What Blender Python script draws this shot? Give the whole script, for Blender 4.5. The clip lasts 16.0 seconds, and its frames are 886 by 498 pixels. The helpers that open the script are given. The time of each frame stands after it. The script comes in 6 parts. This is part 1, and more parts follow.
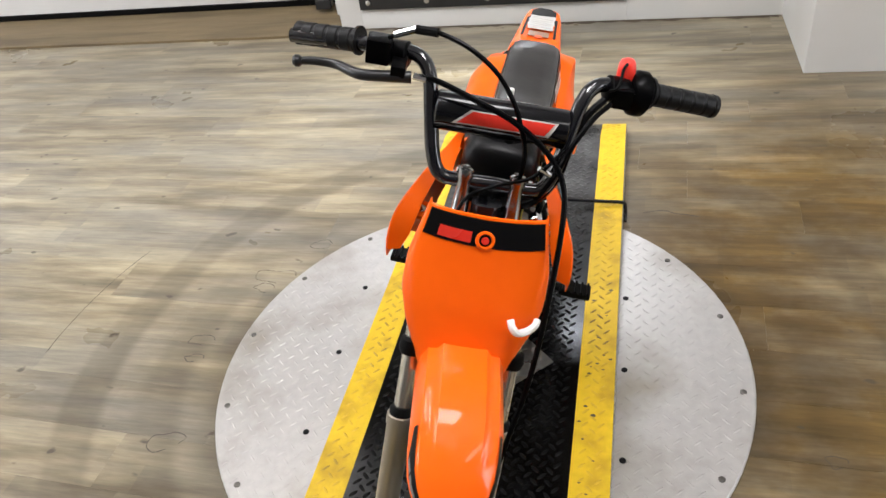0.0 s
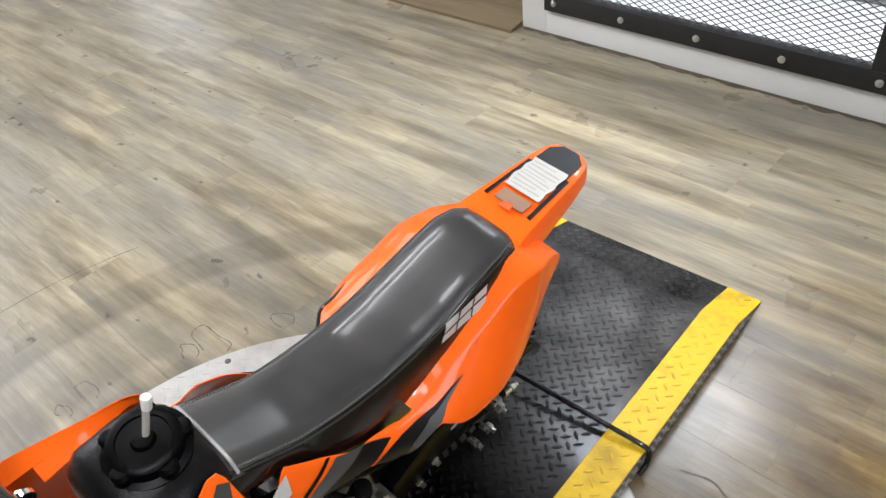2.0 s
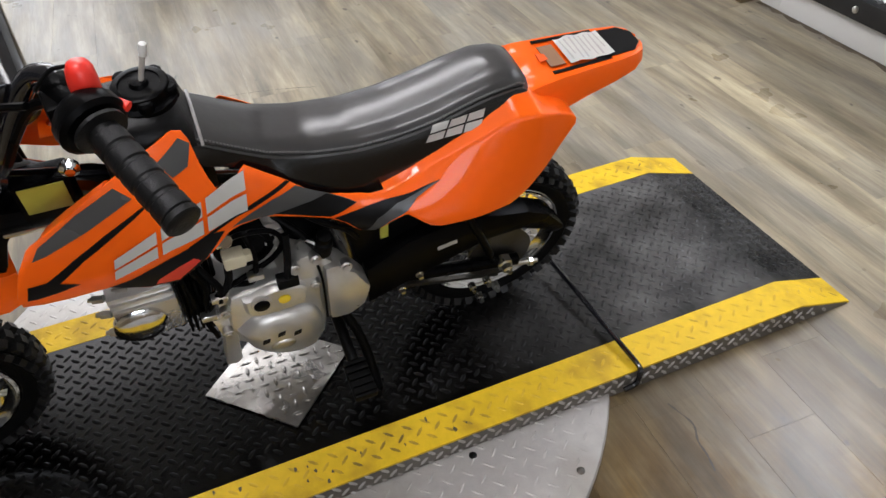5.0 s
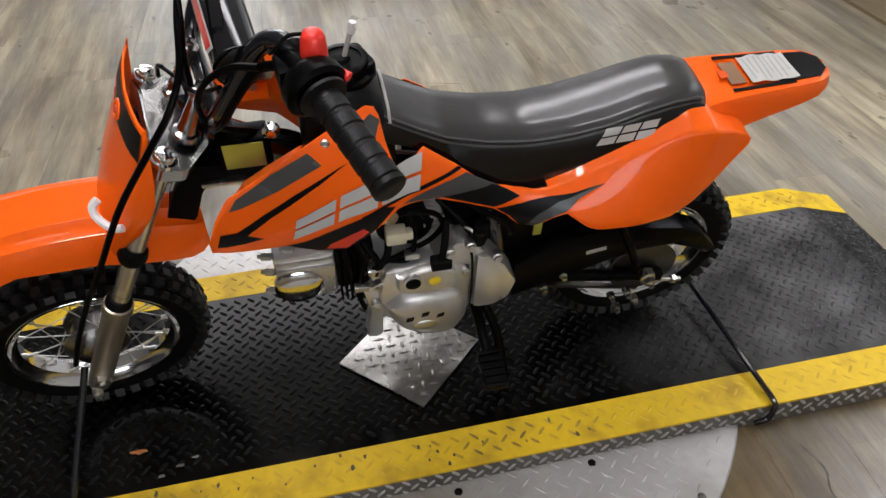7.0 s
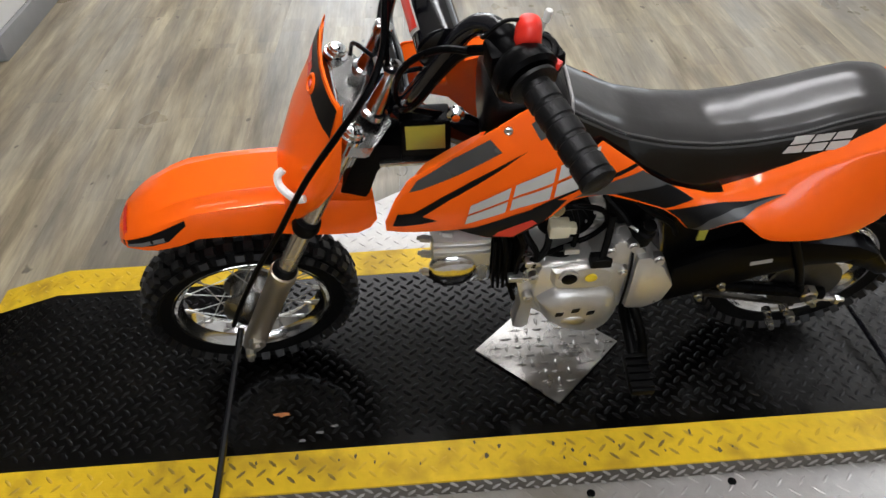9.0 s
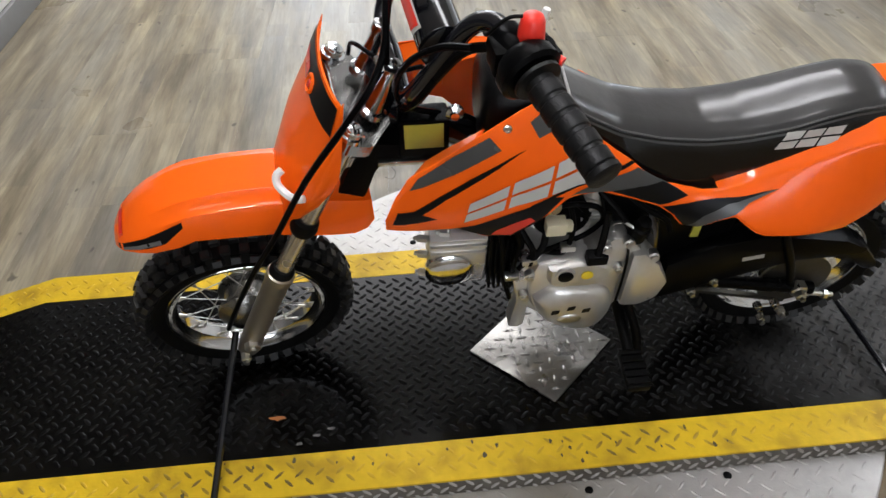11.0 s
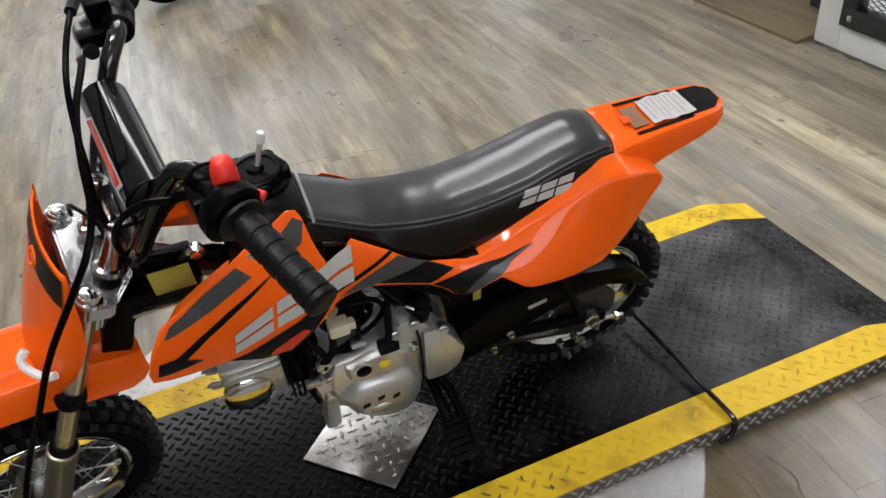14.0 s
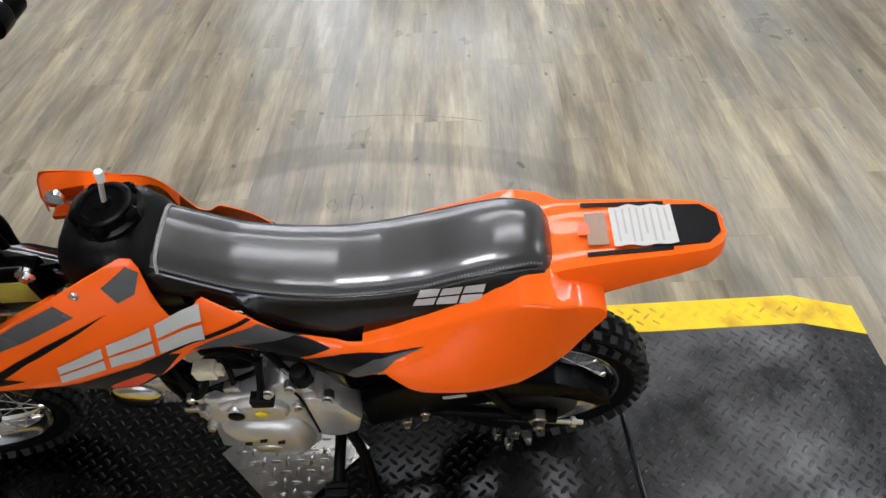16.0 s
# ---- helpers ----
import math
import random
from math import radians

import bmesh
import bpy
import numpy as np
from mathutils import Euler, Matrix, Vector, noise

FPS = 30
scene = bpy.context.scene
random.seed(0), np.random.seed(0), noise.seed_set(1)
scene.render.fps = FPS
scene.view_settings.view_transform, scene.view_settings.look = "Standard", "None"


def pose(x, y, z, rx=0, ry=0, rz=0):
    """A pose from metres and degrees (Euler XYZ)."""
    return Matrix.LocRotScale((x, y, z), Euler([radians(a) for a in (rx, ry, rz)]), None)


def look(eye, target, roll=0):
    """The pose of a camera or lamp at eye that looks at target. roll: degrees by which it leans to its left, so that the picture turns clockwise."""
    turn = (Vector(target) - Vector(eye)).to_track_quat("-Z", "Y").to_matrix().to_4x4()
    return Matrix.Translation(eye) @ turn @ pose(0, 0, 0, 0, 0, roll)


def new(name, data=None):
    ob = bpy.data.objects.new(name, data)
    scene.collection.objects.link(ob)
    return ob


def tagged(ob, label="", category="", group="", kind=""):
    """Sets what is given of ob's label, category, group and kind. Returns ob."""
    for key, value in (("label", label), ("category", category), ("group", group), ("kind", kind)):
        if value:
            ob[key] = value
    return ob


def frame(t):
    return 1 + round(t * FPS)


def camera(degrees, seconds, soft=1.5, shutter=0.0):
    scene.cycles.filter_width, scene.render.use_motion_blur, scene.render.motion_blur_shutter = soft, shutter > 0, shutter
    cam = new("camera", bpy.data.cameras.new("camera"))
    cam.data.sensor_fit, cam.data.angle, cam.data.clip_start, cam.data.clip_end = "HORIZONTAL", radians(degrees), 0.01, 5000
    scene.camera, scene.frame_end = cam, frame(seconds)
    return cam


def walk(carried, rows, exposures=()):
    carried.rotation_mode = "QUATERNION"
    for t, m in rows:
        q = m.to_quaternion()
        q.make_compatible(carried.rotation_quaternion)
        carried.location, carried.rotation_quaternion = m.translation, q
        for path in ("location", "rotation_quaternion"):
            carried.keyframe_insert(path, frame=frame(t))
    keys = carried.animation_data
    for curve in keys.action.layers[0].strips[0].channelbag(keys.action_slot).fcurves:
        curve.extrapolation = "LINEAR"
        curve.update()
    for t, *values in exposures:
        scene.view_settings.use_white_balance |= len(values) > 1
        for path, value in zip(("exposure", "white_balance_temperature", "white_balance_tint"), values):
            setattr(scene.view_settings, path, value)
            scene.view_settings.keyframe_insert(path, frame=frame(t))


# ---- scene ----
cam = camera(61.5, 16.0)
PATH = [
    (0, (0.307, -0.726, 1.366), (-0.16, 0.77, 0.125), -9.4),
    (0.5, (0.385, -0.491, 1.335), (-0.228, 0.929, 0.067), -4.9),
    (1, (0.416, -0.221, 1.333), (-0.229, 1.147, 0.024), -4.0),
    (1.5, (0.525, 0.022, 1.308), (-0.374, 1.241, 0.001), -4.2),
    (2, (0.626, 0.28, 1.291), (-0.441, 1.361, -0.009), -6.9),
    (2.5, (0.757, 0.314, 1.289), (-0.567, 1.268, 0.133), -8.2),
    (3, (0.904, 0.263, 1.294), (-0.469, 1.057, 0.076), -6.3),
    (5.5, (1.02, 0.415, 1.144), (-0.403, 0.941, -0.16), -1.2),
    (6, (1.012, 0.376, 1.148), (-0.446, 0.808, -0.151), -0.8),
    (6.5, (1.014, 0.337, 1.154), (-0.463, 0.715, -0.14), -0.8),
    (7, (1.022, 0.309, 1.161), (-0.481, 0.637, -0.117), -1.3),
    (7.5, (1.023, 0.291, 1.159), (-0.48, 0.6, -0.123), -1.0),
    (8, (1.015, 0.26, 1.155), (-0.494, 0.517, -0.132), -1.2),
    (8.5, (1.005, 0.23, 1.16), (-0.529, 0.387, -0.113), -1.4),
    (9, (1.002, 0.209, 1.159), (-0.523, 0.286, -0.132), -2.2),
    (11.5, (1.015, 0.18, 1.153), (-0.518, 0.35, -0.12), -1.7),
    (12, (1.029, 0.233, 1.168), (-0.505, 0.464, -0.094), -2.6),
    (12.5, (1.038, 0.284, 1.175), (-0.511, 0.578, -0.055), -4.5),
    (13, (1.025, 0.301, 1.182), (-0.526, 0.635, -0.035), -5.7),
    (13.5, (1.01, 0.324, 1.204), (-0.544, 0.721, 0.009), -6.2),
    (14, (1.001, 0.33, 1.204), (-0.527, 0.827, 0.012), -7.5),
    (14.5, (1.011, 0.468, 1.157), (-0.512, 0.886, -0.069), -9.9),
    (15, (1.045, 0.622, 1.19), (-0.549, 0.815, -0.003), -8.9),
    (15.5, (0.971, 0.712, 1.213), (-0.563, 0.763, -0.069), -10.4),
    (16, (0.809, 0.811, 1.254), (-0.676, 0.734, -0.083), -5.8),
]
walk(cam, [(t, look(eye, target, roll)) for t, eye, target, roll in PATH],
     [(0, -0.28, 6400, 13), (1.0, -0.26, 6200, 12), (2.0, -0.38, 6200, 12), (2.5, -0.38, 6200, 12), (3.0, -0.52, 6300, 13), (5.5, -0.78, 6300, 14), (6.5, -0.86, 6300, 14), (7.5, -0.90, 6350, 14), (9.0, -0.68, 6300, 12), (12.5, -0.72, 6250, 12), (15.0, -0.94, 6200, 13), (15.5, -0.88, 6150, 13), (16.0, -0.62, 6100, 12)])

# ---------------------------------------------------------------- light
world = bpy.data.worlds.new("room_air")
scene.world = world
world.use_nodes = True
world.node_tree.nodes["Background"].inputs[0].default_value = (0.9, 0.95, 1.0, 1)
world.node_tree.nodes["Background"].inputs[1].default_value = 0.02


def panel_lamp(x, y, z, sx, sy, power, colour=(1.0, 0.985, 0.975), tilt=0.0):
    data = bpy.data.lights.new("room_or_fill_lamp", "AREA")
    data.shape, data.size, data.size_y, data.energy, data.color = "RECTANGLE", sx, sy, power, colour
    ob = new("room_or_fill_lamp", data)
    ob.matrix_world = pose(x, y, z, 0, tilt, 0)
    return ob


CEIL = 2.9
# (0.75, 0.55) and (1.7, -0.6) are added fill for the bike's near side
LAMPS = [(0.45, -0.10, 44), (0.75, 0.55, 10), (-1.42, 0.85, 26), (-0.80, 0.85, 14), (-3.75, -0.05, 75), (1.7, -0.6, 6)]
LAMP_SIZE = {(-1.42, 0.85): (0.22, 1.8), (-0.80, 0.85): (0.22, 1.2), (-3.75, -0.05): (1.5, 2.4), (0.45, -0.10): (0.30, 0.60), (0.75, 0.55): (0.3, 0.6)}
for lx, ly, power in LAMPS:
    panel_lamp(lx, ly, CEIL - 0.075, *LAMP_SIZE.get((lx, ly), (0.55, 1.1)), power)
# unseen lamp standing in for the bright space behind the gate
panel_lamp(-0.1, 3.40, 2.84, 1.5, 0.45, 200, (0.90, 0.95, 1))
west = panel_lamp(-6.44, 0.0, 2.0, 1.2, 2.6, 60, (0.93, 0.97, 1.0))
west.matrix_world = pose(-6.44, 0.6, 2.0, 0, -90, 0)
# added east light on the fairing side, from no seen window
east = panel_lamp(6.9, 0.3, 1.5, 1.6, 4.0, 95, (1.0, 0.98, 0.98))
east.matrix_world = pose(6.9, 0.3, 1.5, 0, 90, 0)

scene.view_settings.exposure = 0.0


# ---------------------------------------------------------------- materials
def mat(name, base, rough=0.5, metal=0.0, var=0.12, scale=18.0, bump=0.0, bump_scale=120.0, stretch=(1, 1, 1), coat=0.0,
        second=None, second_scale=2.5, rough_var=0.12, island=False, spec=0.5):
    """Base colour with two scales of variation, roughness variation and fine relief."""
    m = bpy.data.materials.new(name)
    m.use_nodes = True
    nt = m.node_tree
    N, link = nt.nodes, nt.links.new
    b = N["Principled BSDF"]
    tc = N.new("ShaderNodeTexCoord")
    mp = N.new("ShaderNodeMapping")
    mp.inputs["Scale"].default_value = stretch
    link(tc.outputs["Object"], mp.inputs[0])
    fine = N.new("ShaderNodeTexNoise")
    fine.inputs["Scale"].default_value, fine.inputs["Detail"].default_value = scale, 6
    link(mp.outputs[0], fine.inputs["Vector"])
    wide = N.new("ShaderNodeTexNoise")
    wide.inputs["Scale"].default_value, wide.inputs["Detail"].default_value = second_scale, 4
    link(mp.outputs[0], wide.inputs["Vector"])
    mix = N.new("ShaderNodeMix")
    mix.data_type = "RGBA"
    dark = [c * (1 - var) for c in base]
    lite = [min(1, c * (1 + var)) for c in base]
    mix.inputs[6].default_value, mix.inputs[7].default_value = (*dark, 1), (*lite, 1)
    link(fine.outputs["Fac"], mix.inputs[0])
    out = mix.outputs[2]
    if second:
        mr = N.new("ShaderNodeMapRange")
        mr.inputs[1].default_value, mr.inputs[2].default_value = 0.5, 0.72
        link(wide.outputs["Fac"], mr.inputs[0])
        m2 = N.new("ShaderNodeMix")
        m2.data_type = "RGBA"
        m2.inputs[7].default_value = (*second, 1)
        link(out, m2.inputs[6])
        link(mr.outputs[0], m2.inputs[0])
        out = m2.outputs[2]
    if island:
        geo = N.new("ShaderNodeNewGeometry")
        hv = N.new("ShaderNodeHueSaturation")
        mr2 = N.new("ShaderNodeMapRange")
        mr2.inputs[3].default_value, mr2.inputs[4].default_value = 0.75, 1.2
        link(geo.outputs["Random Per Island"], mr2.inputs[0])
        link(mr2.outputs[0], hv.inputs["Value"])
        link(out, hv.inputs["Color"])
        out = hv.outputs[0]
    link(out, b.inputs["Base Color"])
    rr = N.new("ShaderNodeMapRange")
    rr.inputs[3].default_value, rr.inputs[4].default_value = max(0.02, rough - rough_var), min(1, rough + rough_var)
    link(wide.outputs["Fac"], rr.inputs[0])
    link(rr.outputs[0], b.inputs["Roughness"])
    b.inputs["Metallic"].default_value = metal
    b.inputs["Coat Weight"].default_value = coat
    b.inputs["Coat Roughness"].default_value = 0.12
    b.inputs["Specular IOR Level"].default_value = spec
    if bump:
        bn = N.new("ShaderNodeTexNoise")
        bn.inputs["Scale"].default_value, bn.inputs["Detail"].default_value = bump_scale, 5
        link(mp.outputs[0], bn.inputs["Vector"])
        bp = N.new("ShaderNodeBump")
        bp.inputs["Strength"].default_value, bp.inputs["Distance"].default_value = bump, 0.002
        link(bn.outputs["Fac"], bp.inputs["Height"])
        link(bp.outputs[0], b.inputs["Normal"])
    return m


ORANGE = mat("orange_plastic", (0.98, 0.128, 0.004), 0.36, 0, 0.05, 40, 0.03, 300, coat=0.45, spec=0.08)
ORANGE.node_tree.nodes["Principled BSDF"].inputs["Coat Roughness"].default_value = 0.04
BLACK_PL = mat("black_plastic", (0.0018, 0.0018, 0.002), 0.3, 0, 0.3, 60, 0.15, 350, spec=0.05)
TANK_PL = mat("tank_plastic", (0.0025, 0.0025, 0.0027), 0.34, 0, 0.25, 40, 0.25, 420, spec=0.17)
GLOSS_BLACK = mat("gloss_black_paint", (0.006, 0.006, 0.008), 0.14, 0, 0.2, 30, coat=0.6, rough_var=0.05)
RUBBER = mat("rubber", (0.003, 0.003, 0.003), 0.55, 0, 0.3, 60, 0.3, 260, spec=0.09)
# paler than the tyre rubber, painting the light the knobs catch
KNOB = mat("lit_knob_rubber", (0.010, 0.0098, 0.0096), 0.5, 0, 0.5, 40, 0.3, 260, rough_var=0.15, spec=0.28)
RIM = mat("rim_chrome", (0.62, 0.62, 0.62), 0.13, 1, 0.3, 30, rough_var=0.1)
LEVER = mat("dark_lever_paint", (0.014, 0.014, 0.015), 0.32, 0.2, 0.2, 40, 0.1, 300)
GRIP = mat("grip_rubber", (0.006, 0.006, 0.0062), 0.4, 0, 0.25, 90, 0.3, 500, spec=0.2)
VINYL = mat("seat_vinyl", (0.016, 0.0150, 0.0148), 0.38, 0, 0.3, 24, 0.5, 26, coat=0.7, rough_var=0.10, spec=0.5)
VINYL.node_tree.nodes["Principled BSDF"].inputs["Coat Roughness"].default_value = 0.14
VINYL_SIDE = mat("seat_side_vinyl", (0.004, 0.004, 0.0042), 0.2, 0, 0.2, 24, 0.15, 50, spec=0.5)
CHROME = mat("chrome", (0.72, 0.72, 0.73), 0.12, 1, 0.05, 20, rough_var=0.06)
STEEL = mat("zinc_steel", (0.62, 0.61, 0.58), 0.3, 1, 0.15, 60, 0.1, 200)
ALLOY = mat("cast_alloy", (0.70, 0.69, 0.665), 0.31, 0.75, 0.08, 30, 0.2, 380, second=(0.50, 0.48, 0.44), second_scale=9)
CLAMP_GREY = mat("clamp_alloy", (0.40, 0.395, 0.385), 0.22, 1.0, 0.15, 30, 0.12, 300)
FORK_TUBE = mat("satin_fork_tube", (0.60, 0.56, 0.48), 0.26, 0.9, 0.1, 40, 0.05, 300)
FORKPAINT = mat("fork_leg_paint", (0.40, 0.36, 0.285), 0.34, 0.8, 0.08, 40, 0.08, 300)
ENGINE_BLACK = mat("engine_black", (0.0012, 0.0012, 0.0012), 0.5, 0.0, 0.3, 50, 0.3, 220, spec=0.08)
DECAL_GREY = mat("decal_grey", (0.055, 0.056, 0.056), 0.3, 0, 0.15, 30)
DECAL_BLACK = mat("decal_black", (0.004, 0.004, 0.0045), 0.36, 0, 0.15, 30, spec=0.14)
DECAL_LIGHT = mat("decal_light_grey", (0.50, 0.49, 0.46), 0.35, 0, 0.06, 50)
DECAL_RED = mat("decal_red", (0.68, 0.035, 0.02), 0.3, 0, 0.1, 40)
RED_PL = mat("red_plastic", (0.82, 0.035, 0.02), 0.35, 0, 0.06, 40)
LABEL = mat("paper_label", (0.52, 0.51, 0.475), 0.55, 0, 0.04, 60)
SEAM_GREY = mat("seam_thread", (0.30, 0.29, 0.28), 0.4, 0, 0.4, 300)
STITCH = mat("dark_thread", (0.10, 0.098, 0.095), 0.4, 0, 0.5, 300)
LABEL_INK = mat("label_ink", (0.40, 0.38, 0.36), 0.55, 0, 0.1, 60)
YELLOW_LABEL = mat("yellow_label", (0.40, 0.38, 0.05), 0.4, 0, 0.12, 50)
YELLOW_PAINT_DOT = mat("yellow_mark", (0.85, 0.62, 0.02), 0.45, 0, 0.08, 50)
WHITE_PL = mat("white_plastic", (0.78, 0.78, 0.75), 0.35, 0, 0.05, 40)
CREAM_PL = mat("cream_plastic", (0.68, 0.62, 0.44), 0.4, 0, 0.08, 40)
PAD = mat("pad_vinyl", (0.003, 0.003, 0.004), 0.10, 0, 0.2, 30, 0.03, 200, coat=0.0, rough_var=0.03, spec=0.4)
SPOKE = mat("spoke_steel", (0.45, 0.44, 0.42), 0.5, 0.9, 0.15, 60)
HUB_GREY = mat("dull_hub_alloy", (0.20, 0.195, 0.185), 0.28, 0.95, 0.15, 30, 0.2, 300)
DARK_STEEL = mat("oily_dark_steel", (0.10, 0.095, 0.085), 0.4, 0.9, 0.25, 60, 0.2, 300)
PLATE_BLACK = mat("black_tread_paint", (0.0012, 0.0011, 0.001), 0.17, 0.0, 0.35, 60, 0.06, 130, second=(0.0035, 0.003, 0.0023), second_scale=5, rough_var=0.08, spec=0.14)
def dust_and_sheen(m, colour, axis, lo, hi):
    """Patchy dust with painted-in sheen towards one end of a painted plate."""
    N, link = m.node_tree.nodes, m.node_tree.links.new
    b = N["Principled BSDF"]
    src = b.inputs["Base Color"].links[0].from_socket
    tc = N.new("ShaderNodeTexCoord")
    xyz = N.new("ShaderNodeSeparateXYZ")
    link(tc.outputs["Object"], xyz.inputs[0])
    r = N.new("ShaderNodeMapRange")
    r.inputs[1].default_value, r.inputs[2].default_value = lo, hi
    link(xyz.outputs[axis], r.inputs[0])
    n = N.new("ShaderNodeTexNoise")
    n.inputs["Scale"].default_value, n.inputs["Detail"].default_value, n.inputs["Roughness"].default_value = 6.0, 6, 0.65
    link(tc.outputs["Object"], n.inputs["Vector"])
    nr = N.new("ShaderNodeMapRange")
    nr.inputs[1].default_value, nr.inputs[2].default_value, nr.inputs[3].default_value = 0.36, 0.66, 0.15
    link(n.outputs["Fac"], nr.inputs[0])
    # less of it past the crease, so the ramp's shade is coloured in
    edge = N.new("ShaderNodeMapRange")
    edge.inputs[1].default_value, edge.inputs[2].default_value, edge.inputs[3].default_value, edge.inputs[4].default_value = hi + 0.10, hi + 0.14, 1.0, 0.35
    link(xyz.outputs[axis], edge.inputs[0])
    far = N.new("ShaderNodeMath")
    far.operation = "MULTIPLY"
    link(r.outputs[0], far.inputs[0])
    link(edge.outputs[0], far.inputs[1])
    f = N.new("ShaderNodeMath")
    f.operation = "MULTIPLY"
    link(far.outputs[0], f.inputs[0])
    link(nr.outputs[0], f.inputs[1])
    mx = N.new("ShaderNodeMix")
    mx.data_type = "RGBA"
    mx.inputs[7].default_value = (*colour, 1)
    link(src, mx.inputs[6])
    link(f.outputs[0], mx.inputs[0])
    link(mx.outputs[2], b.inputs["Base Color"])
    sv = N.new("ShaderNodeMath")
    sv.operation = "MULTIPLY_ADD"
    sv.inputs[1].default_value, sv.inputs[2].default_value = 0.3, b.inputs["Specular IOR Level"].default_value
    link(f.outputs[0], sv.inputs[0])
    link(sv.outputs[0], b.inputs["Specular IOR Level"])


dust_and_sheen(PLATE_BLACK, (0.115, 0.112, 0.108), 1, 0.80, 1.36)
# lug paint, slightly paler and rougher than the plate
BLACK_LUG = mat("black_tread_lug", (0.003, 0.0029, 0.0028), 0.30, 0.0, 0.4, 60, 0.1, 130, second=(0.002, 0.002, 0.0018), second_scale=4, rough_var=0.14, spec=0.06)
dust_and_sheen(BLACK_LUG, (0.055, 0.053, 0.051), 1, 0.80, 1.36)
PLATE_YELLOW = mat("yellow_tread_paint", (0.62, 0.405, 0.014), 0.45, 0, 0.2, 45, 0.3, 200, second=(0.36, 0.225, 0.016), second_scale=13, spec=0.2)
# skirt plate, darker and browner than the bare disc plate
SKIRT_STEEL = mat("dark_tread_plate", (0.11, 0.098, 0.082), 0.45, 0.2, 0.2, 50, 0.2, 240, second=(0.06, 0.048, 0.035), second_scale=6)
YELLOW_LUG = mat("worn_yellow_tread", (0.54, 0.345, 0.014), 0.42, 0, 0.25, 45, 0.3, 200, second=(0.12, 0.08, 0.02), second_scale=5.5, spec=0.3)
PLATE_STEEL = mat("bare_tread_plate", (0.40, 0.385, 0.365), 0.42, 0.45, 0.16, 50, 0.2, 240, second=(0.25, 0.225, 0.19), second_scale=4)
BRIGHT_STEEL = mat("bright_tread_plate", (0.25, 0.242, 0.23), 0.28, 1.0, 0.2, 50, 0.12, 90, second=(0.14, 0.132, 0.118), second_scale=14)
WALL_WHITE = mat("white_wall_paint", (0.74, 0.74, 0.72), 0.5, 0, 0.03, 8, 0.12, 90, second=(0.68, 0.67, 0.64), second_scale=1.5)
DOOR_WHITE = mat("garage_door_white", (0.72, 0.72, 0.71), 0.42, 0, 0.03, 8, 0.08, 120)
FRAME_BLACK = mat("black_steel_frame", (0.02, 0.02, 0.021), 0.45, 0.2, 0.3, 30, 0.2, 150)
MESH_DARK = mat("expanded_metal", (0.06, 0.06, 0.06), 0.45, 0.6, 0.25, 60)
WOOD_BROWN = mat("brown_timber", (0.16, 0.085, 0.04), 0.6, 0, 0.35, 14, 0.3, 90, stretch=(8, 8, 1))
WALL_GREY = mat("grey_wall_paint", (0.16, 0.16, 0.165), 0.6, 0, 0.06, 8, 0.12, 90)
CEIL_WHITE = mat("ceiling_tile", (0.82, 0.82, 0.83), 0.8, 0, 0.06, 40, 0.3, 200)
GREY_BASE = mat("grey_plinth", (0.22, 0.22, 0.22), 0.5, 0, 0.1, 20)
CONCRETE = mat("grey_concrete", (0.35, 0.34, 0.32), 0.7, 0, 0.15, 12, 0.2, 60)


def lamp_glow():
    m = bpy.data.materials.new("lamp_diffuser")
    m.use_nodes = True
    b = m.node_tree.nodes["Principled BSDF"]
    b.inputs["Base Color"].default_value = (0.9, 0.9, 0.88, 1)
    b.inputs["Emission Color"].default_value = (1.0, 0.98, 0.94, 1)
    b.inputs["Emission Strength"].default_value = 5.0
    return m


GLOW = lamp_glow()


def sky_glow():
    m = bpy.data.materials.new("bright_sky_pane")
    m.use_nodes = True
    b = m.node_tree.nodes["Principled BSDF"]
    b.inputs["Base Color"].default_value = (0.6, 0.65, 0.7, 1)
    b.inputs["Emission Color"].default_value = (0.86, 0.94, 1.0, 1)
    b.inputs["Emission Strength"].default_value = 5.0
    return m


SKY_PANE = sky_glow()


